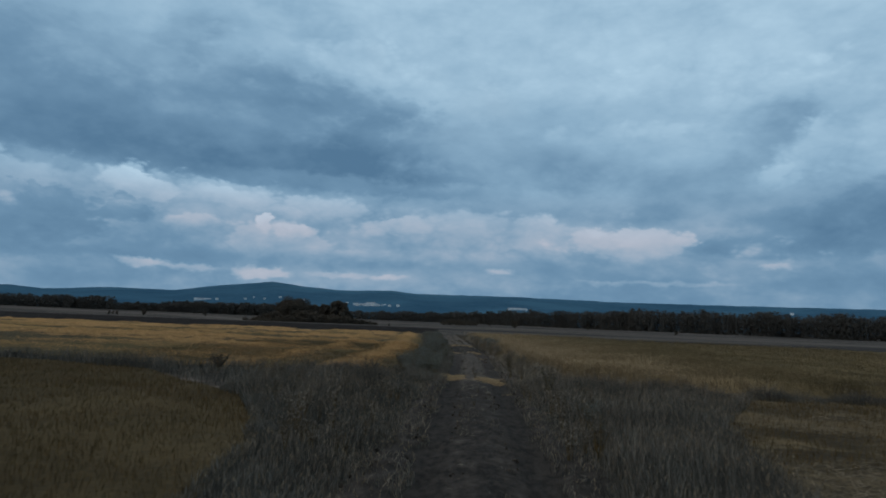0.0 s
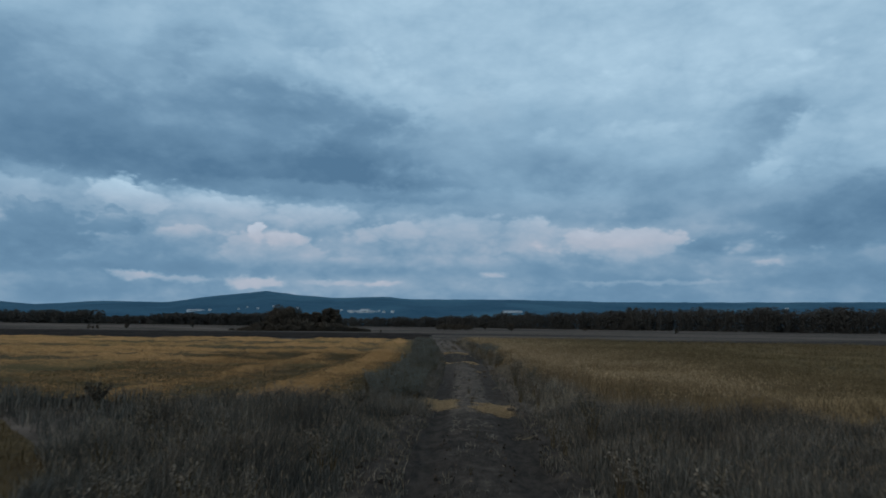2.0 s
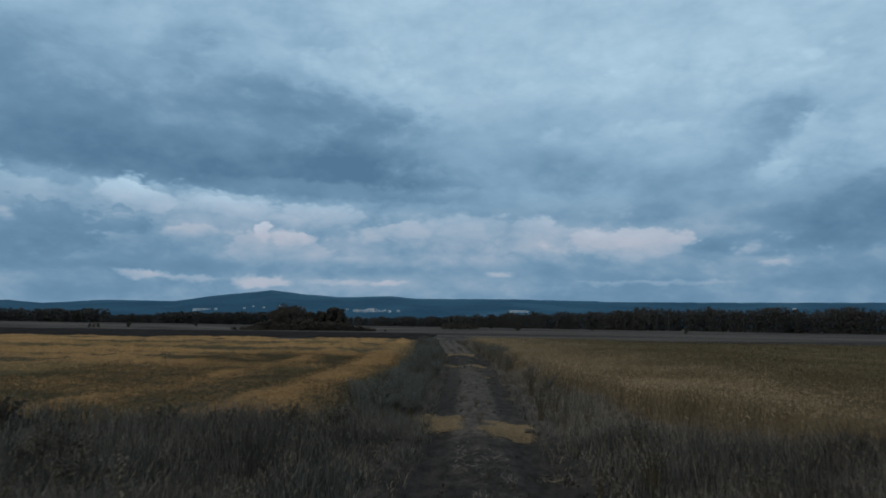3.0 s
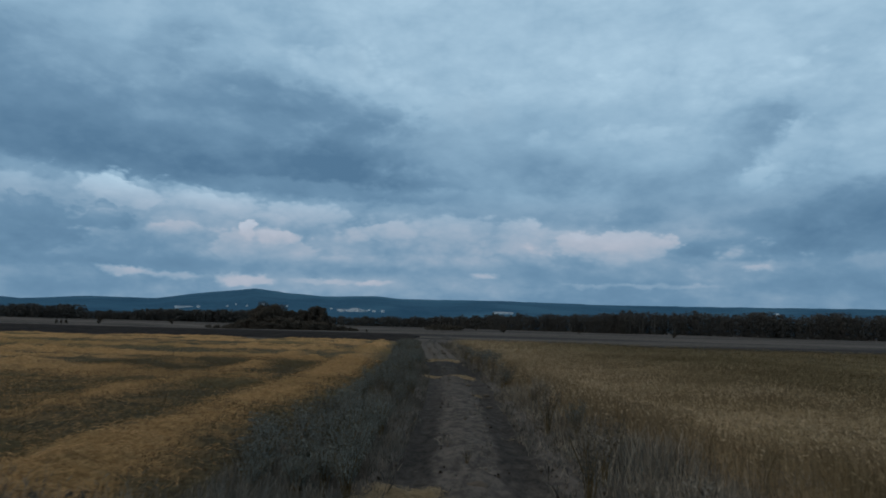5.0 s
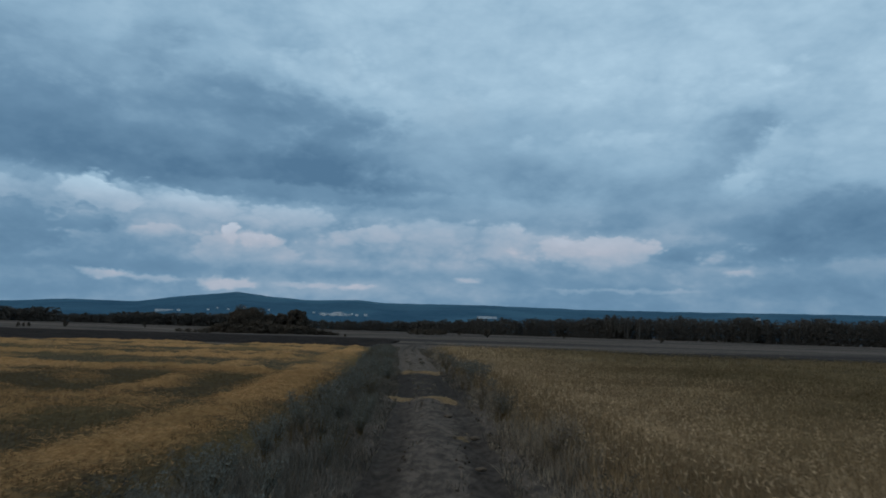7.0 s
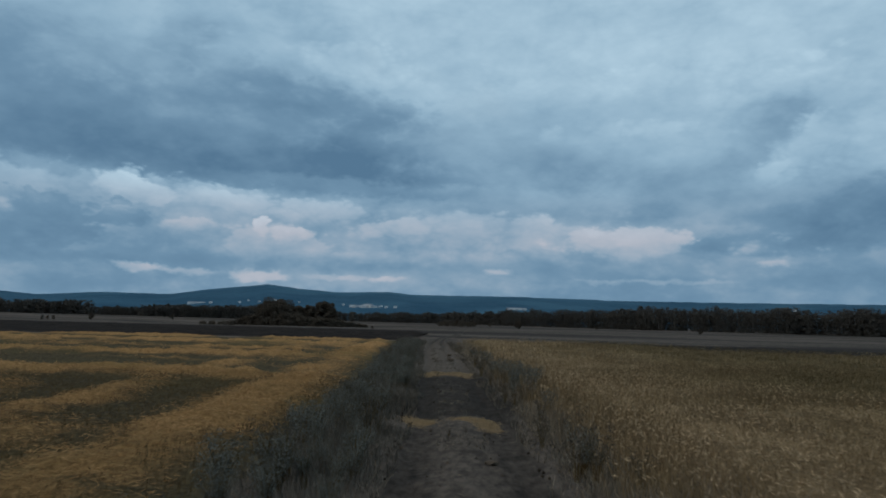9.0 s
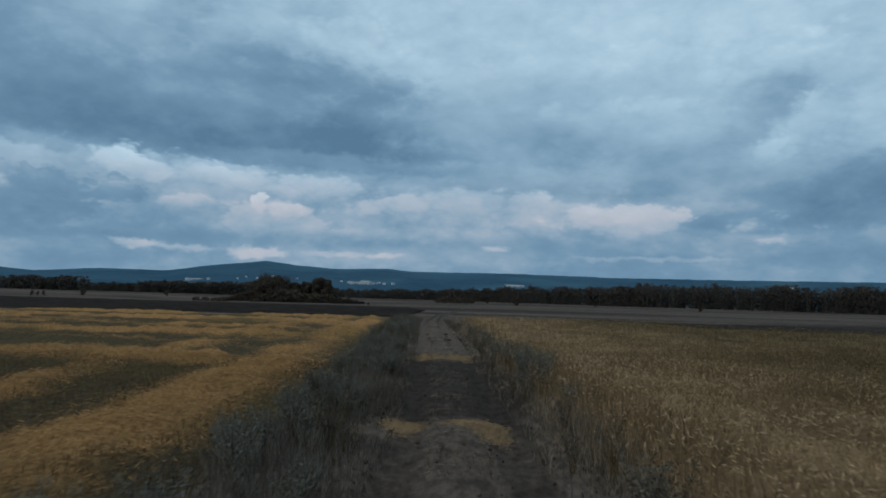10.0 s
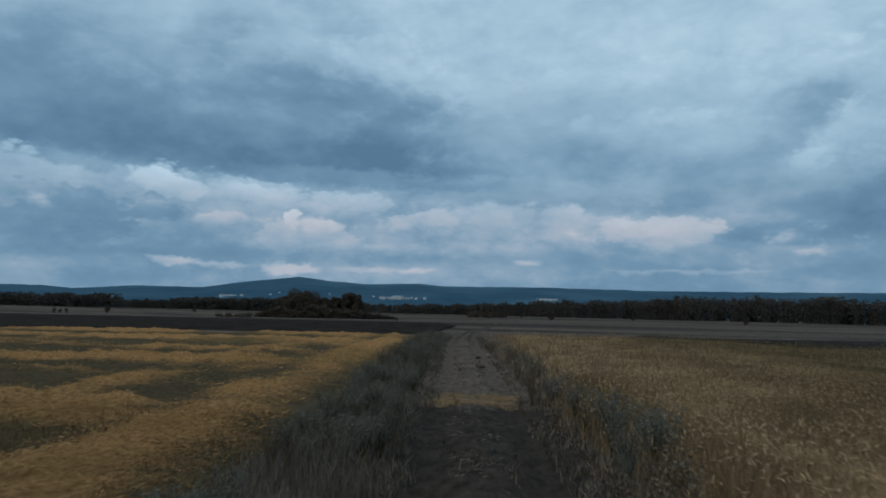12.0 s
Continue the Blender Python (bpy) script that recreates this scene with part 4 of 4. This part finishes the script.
kinds = [tree(200 + i, h, s, b, c, n, 0.12, lab, cat, GROVE, M_CLUMP, nm) for i, (h, s, b, c, n, lab, cat, nm) in enumerate((
    (6.4, 3.2, 0.08, 34, 22000, "dense round-crowned dark willow", "tree", "willow_tree"),
    (5.9, 1.9, 0.14, 24, 14000, "slim dark broadleaf tree in the grove", "tree", "broadleaf_tree"),
    (2.6, 2.2, 0.03, 22, 9000, "low spreading dark bush at the grove's edge", "bush", "bush")))]
EYE = (0.1, 37.7)


def far_spot(u, y):
    return EYE[0] + u * (y - EYE[1])


spots = [
    (0, -0.264, 398, 1.00), (0, -0.276, 408, 0.88), (0, -0.254, 410, 0.94), (0, -0.268, 418, 0.92), (2, -0.288, 398, 1.30), (2, -0.299, 405, 1.05), (2, -0.311, 402, 0.80), (2, -0.321, 404, 0.55), (1, -0.232, 404, 0.84),
    (2, -0.240, 394, 1.55), (1, -0.216, 404, 0.86), (1, -0.200, 400, 1.00), (1, -0.192, 408, 0.95), (0, -0.209, 418, 0.78), (2, -0.275, 392, 1.05), (2, -0.260, 390, 1.00), (2, -0.247, 392, 1.10), (2, -0.222, 392, 1.15),
    (2, -0.206, 391, 1.10), (2, -0.190, 394, 1.10), (2, -0.177, 398, 0.92), (2, -0.164, 402, 0.74), (2, -0.152, 406, 0.58), (2, -0.141, 410, 0.45)]
rows = []
for i, (k, u, y, s) in enumerate(spots):
    x = far_spot(u, y)
    z = float(land(np.array(x), np.array(y))) - 0.2
    rows.append((k, pose(x, y, z, 0, 0, 67 * i) @ Matrix.Diagonal((2.2 * s, 2.2 * s, (2.15, 2.30, 1.75)[k] * s, 1))))
spread_out(kinds, rows)

# lone small trees and bushes on the meadow
LONE = "lone trees on the meadow"
lone = tree(231, 4.6, 1.7, 0.12, 12, 900, 0.26, "small lone dark tree on the meadow", "tree", LONE, M_CLUMP, "small_tree")
lone_spots = [(-0.409, 322, 0.46), (0.070, 336, 0.74), (0.315, 306, 0.45), (-0.597, 220, 0.25), (-0.589, 223, 0.22), (-0.580, 226, 0.25), (-0.525, 249, 0.42), (0.175, 420, 0.40), (0.03, 440, 0.45), (-0.131, 215, 0.16)]
spread_out([lone], [(0, pose(far_spot(u, y), y, -0.1, 0, 0, 83 * i) @ Matrix.Diagonal((s, s, s, 1))) for i, (u, y, s) in enumerate(lone_spots)])
hedge = tree(240, 1.7, 2.2, 0.02, 12, 900, 0.2, "low dark thicket on the meadow", "bush", "thickets", M_CLUMP, "thicket")
thicket_spots = [(-0.032, 480, 1.4), (-0.022, 482, 1.5), (-0.012, 481, 1.5), (-0.002, 483, 1.4), (0.005, 480, 1.2), (-0.368, 217, 0.40), (-0.355, 216, 0.46), (-0.342, 215, 0.42), (-0.330, 212, 0.55)]
spread_out([hedge], [(0, pose(far_spot(u, y), y, -0.1, 0, 0, 50 * i) @ Matrix.Diagonal((1.2 * s, s, s, 1))) for i, (u, y, s) in enumerate(thicket_spots)])


def woods(name, rows, label, seed, wide, leaves, leaf, bare=0.05):
    """A far wood: many small trees of one mesh. rows: from u, y, height to u, y, height, count, depth."""
    r = np.random.default_rng(seed)
    shapes = [tree_shape(300 + seed * 10 + i, 1.0, wide + 0.02 * i, bare + 0.04 * (i % 3), 14, leaves, leaf, False) for i in range(6)]
    pieces = []
    for u0, y0, h0, u1, y1, h1, count, depth in rows:
        for i in range(count):
            f = (i + r.uniform(0, 1)) / count
            y = y0 + (y1 - y0) * f
            x, y = far_spot(u0 + (u1 - u0) * f, y), y + depth * r.uniform(0, 1) ** 1.4
            h = (h0 + (h1 - h0) * f) * r.uniform(0.84, 1.08) * (1 + 0.07 * math.sin(f * 31 + seed))
            a = r.uniform(0, 6.28)
            c, s = math.cos(a) * h * 1.1, math.sin(a) * h * 1.1
            turn = np.array([[c, s, 0], [-s, c, 0], [0, 0, h]])
            (tv, tf), (lv, lf) = shapes[r.integers(0, 6)]
            pieces.append((tv @ turn + (x, y, -0.3), tf, 0))
            pieces.append((lv @ turn + (x, y, -0.3), lf, 1))
    stuff(name, pieces, [M_BIRCH, M_WOOD], label, "woods")


woods("east_wood", [(0.05, 700, 14.0, 0.25, 560, 14.5, 190, 40), (0.24, 560, 16.0, 0.72, 480, 16.5, 330, 45)], "dark edge of a mixed wood across the meadow", 1, 0.17, 460, 0.029, 0.03)
woods("middle_wood", [(-0.20, 800, 8.6, -0.02, 800, 11.0, 130, 40), (-0.03, 800, 11.5, 0.07, 720, 12.5, 80, 30)], "dark far tree line below the hills", 2, 0.30, 220, 0.062)
woods("west_wood", [(-0.85, 560, 10.0, -0.545, 580, 10.2, 150, 30), (-0.55, 640, 7.0, -0.44, 640, 7.5, 80, 30), (-0.45, 600, 9.0, -0.30, 620, 10.0, 110, 30), (-0.31, 640, 9.5, -0.18, 700, 9.5, 90, 30)], "dark far tree belt beyond the ploughed land", 3, 0.34, 230, 0.070)


# weeds that stand out of the grass
def weed(seed, height, spread, stems, leaves, leaf, label, mat, name):
    r = np.random.default_rng(seed)
    root = tagged(new(name), label, "weed", "tall weeds by the track")
    wood, ends, sizes = [], [], []
    for i in range(stems):
        a = i * 2.4 + r.uniform(-0.4, 0.4)
        d = spread * r.uniform(0.2, 1.0)
        end = np.array([math.cos(a) * d, math.sin(a) * d, height * r.uniform(0.65, 1.0)])
        mid = end * (0.35, 0.35, 0.55)
        wood.append((*tube([(0.02 * math.cos(a), 0.02 * math.sin(a), -0.05), mid, end], (0.007, 0.005, 0.002), 4), 0))
        for f in (0.4, 0.6, 0.8, 1.0):
            ends.append(mid + (end - mid) * (f - 0.4) / 0.6)
            sizes.append(height * 0.075)
    v, f, _ = join(*wood)
    tagged(part("stalk", np_mesh("stalk", v, f, [M_RUST]), root), kind="stuff")
    lv, lf = leaf_cloud(r, np.array(ends), np.array(sizes), leaves, leaf)
    tagged(part("foliage", np_mesh("foliage", lv, lf, [mat]), root), kind="stuff")
    return root


plants = [
    weed(401, 0.80, 0.30, 26, 2800, 0.011, "bushy blue-grey wormwood plant on the verge", M_WORM, "wormwood"),
    weed(402, 0.95, 0.30, 14, 700, 0.014, "tall olive weed among dry grass", M_OLIVE, "tall_weed"),
    weed(403, 0.85, 0.45, 16, 800, 0.034, "dark leafy bush weed on the headland", M_CLUMP, "bush_weed"),
    weed(404, 0.90, 0.25, 9, 260, 0.024, "dry brown weed with seed clusters", M_DRY, "dry_weed")]
r = np.random.default_rng(12)
where = [(2, -8.61, 25.6, 0.80), (2, -4.22, 24.8, 0.70), (2, -5.4, 25.3, 0.7), (2, -3.3, 25.6, 0.7), (2, -2.4, 25.9, 0.6), (0, -1.9, 47.3, 0.95), (0, -2.3, 48.2, 1.0), (0, -2.7, 46.6, 0.9), (0, -2.1, 45.2, 0.8), (0, -2.6, 49.6, 0.9),
         (0, 1.65, 57.0, 1.25), (0, 2.0, 55.8, 1.20), (0, 1.55, 55.4, 1.0), (0, 1.75, 58.6, 1.15), (0, 1.45, 60.4, 1.05), (0, 1.2, 62.6, 0.95), (0, 2.25, 56.9, 1.1), (1, 2.3, 21.0, 1.0), (1, 3.0, 19.4, 0.9), (1, 2.6, 23.3, 0.9), (3, 2.1, 16.6, 0.9), (3, 2.5, 15.4, 1.0)]
where += [(1, -0.15, 47.7, 0.26), (1, 0.15, 48.1, 0.22), (1, -0.4, 53.5, 0.22), (1, -0.3, 56.5, 0.24), (1, -0.6, 60.0, 0.22), (1, 0.25, 30.5, 0.35), (1, 0.3, 27.2, 0.40), (1, 0.35, 22.0, 0.25), (1, 0.2, 18.5, 0.22), (1, 0.3, 35.5, 0.22), (1, -0.95, 62.3, 0.3)]
for i in range(230):
    y = 28 + 70 * r.uniform() ** 1.25
    where.append((0 if r.uniform() < 0.88 else 1, stubble_edge(y) + r.uniform(0.15, 0.95) * (road_x(y) - 1.3 - stubble_edge(y)), y, r.uniform(0.55, 1.0)))
for i in range(70):
    y = r.uniform(8, 90)
    where.append((3 if r.uniform() < 0.6 else (1 if r.uniform() < 0.5 else 0), road_x(y) + r.uniform(1.3, 2.3), y, r.uniform(0.6, 0.95)))
for i in range(60):
    y = r.uniform(11, 25)
    where.append((3 if r.uniform() < 0.85 else 1, r.uniform(max(-7, brown_edge(y) + 0.3), -1.7), y, r.uniform(0.5, 0.85)))
spread_out(plants, [(k, pose(float(x), float(y), 0.0, 0, 0, 47 * i) @ Matrix.Diagonal((s, s, s, 1))) for i, (k, x, y, s) in enumerate(where)])


# ---------------------------------------------------------------- far village
def box(bm, x0, x1, y0, y1, z0, z1):
    c = bmesh.ops.create_cube(bm, size=1.0)["verts"]
    bmesh.ops.scale(bm, vec=(x1 - x0, y1 - y0, z1 - z0), verts=c)
    bmesh.ops.translate(bm, vec=((x0 + x1) / 2, (y0 + y1) / 2, (z0 + z1) / 2), verts=c)


def bm_part(name, bm, mat, parent, label=""):
    me = bpy.data.meshes.new(name)
    bm.to_mesh(me)
    bm.free()
    me.materials.append(mat)
    return part(name, me, parent, label)


def house(w, d, h, label, name):
    """Pale block with a gable roof and a row of windows."""
    root = tagged(new(name), label, "building", "far village")
    bm = bmesh.new()
    box(bm, -w / 2, w / 2, -d / 2, d / 2, -6, h)
    bm_part("wall", bm, M_PLASTER, root)
    bm = bmesh.new()
    e, t = 0.6, h + d * 0.28
    vs = [bm.verts.new(c) for c in ((-w / 2 - e, -d / 2 - e, h), (w / 2 + e, -d / 2 - e, h), (w / 2 + e, d / 2 + e, h), (-w / 2 - e, d / 2 + e, h), (-w / 2 - e, 0, t), (w / 2 + e, 0, t))]
    for f in ((0, 1, 5, 4), (2, 3, 4, 5), (0, 4, 3), (1, 2, 5), (0, 3, 2, 1)):
        bm.faces.new([vs[i] for i in f])
    bm_part("roof", bm, M_ROOF, root)
    for i in range(3):
        x = (i - 1) * w * 0.3
        bm = bmesh.new()
        box(bm, x - w * 0.06, x + w * 0.06, -d / 2 - 0.12, -d / 2 + 0.1, h * 0.35, h * 0.72)
        bm_part("window", bm, M_PANE, root)
    return root


def hill_spot(u, v):
    """Place on the hillside in a direction."""
    y = np.linspace(1500, 3000, 1500)
    x = u * (y - 38)
    i = int(np.argmin(np.abs((hill(x, y) - 2.1) / (y - 38) - v)))
    return float(x[i]), float(y[i]), float(hill(x, y)[i])


homes = [house(9, 7, 4.5, "small pale house in the far village", "village_house"), house(22, 10, 5, "long white building in the far village", "long_building"), house(46, 9, 2.2, "low pale farm shed below the hills", "farm_shed")]
village = [(1, -0.1360, 0.0166, 1.2), (1, -0.1425, 0.0162, 0.8), (0, -0.1300, 0.0164, 1.1), (0, -0.1255, 0.0166, 0.8), (0, -0.1590, 0.0168, 0.8), (0, -0.1545, 0.0160, 1.1), (0, -0.1495, 0.0170, 0.7), (0, -0.1205, 0.0170, 0.6),
           (0, -0.1105, 0.0166, 0.8), (0, -0.0985, 0.0168, 0.9), (0, -0.1690, 0.0186, 0.6), (0, -0.1170, 0.0180, 0.6), (2, -0.372, 0.0157, 1.0), (0, -0.352, 0.0166, 0.8), (2, 0.066, 0.0186, 1.2),
           (0, 0.436, 0.0262, 1.1), (0, -0.312, 0.0185, 0.6), (0, -0.2630, 0.0225, 0.7), (0, -0.2850, 0.0198, 0.6), (0, -0.2300, 0.0205, 0.6), (0, -0.3000, 0.0215, 0.5)]
rows = []
for i, (k, u, v, s) in enumerate(village):
    x, y, z = hill_spot(u, v)
    rows.append((k, pose(x, y, z, 0, 0, 14 * ((i * 7) % 5 - 2)) @ Matrix.Diagonal((s, s, s, 1))))
spread_out(homes, rows)
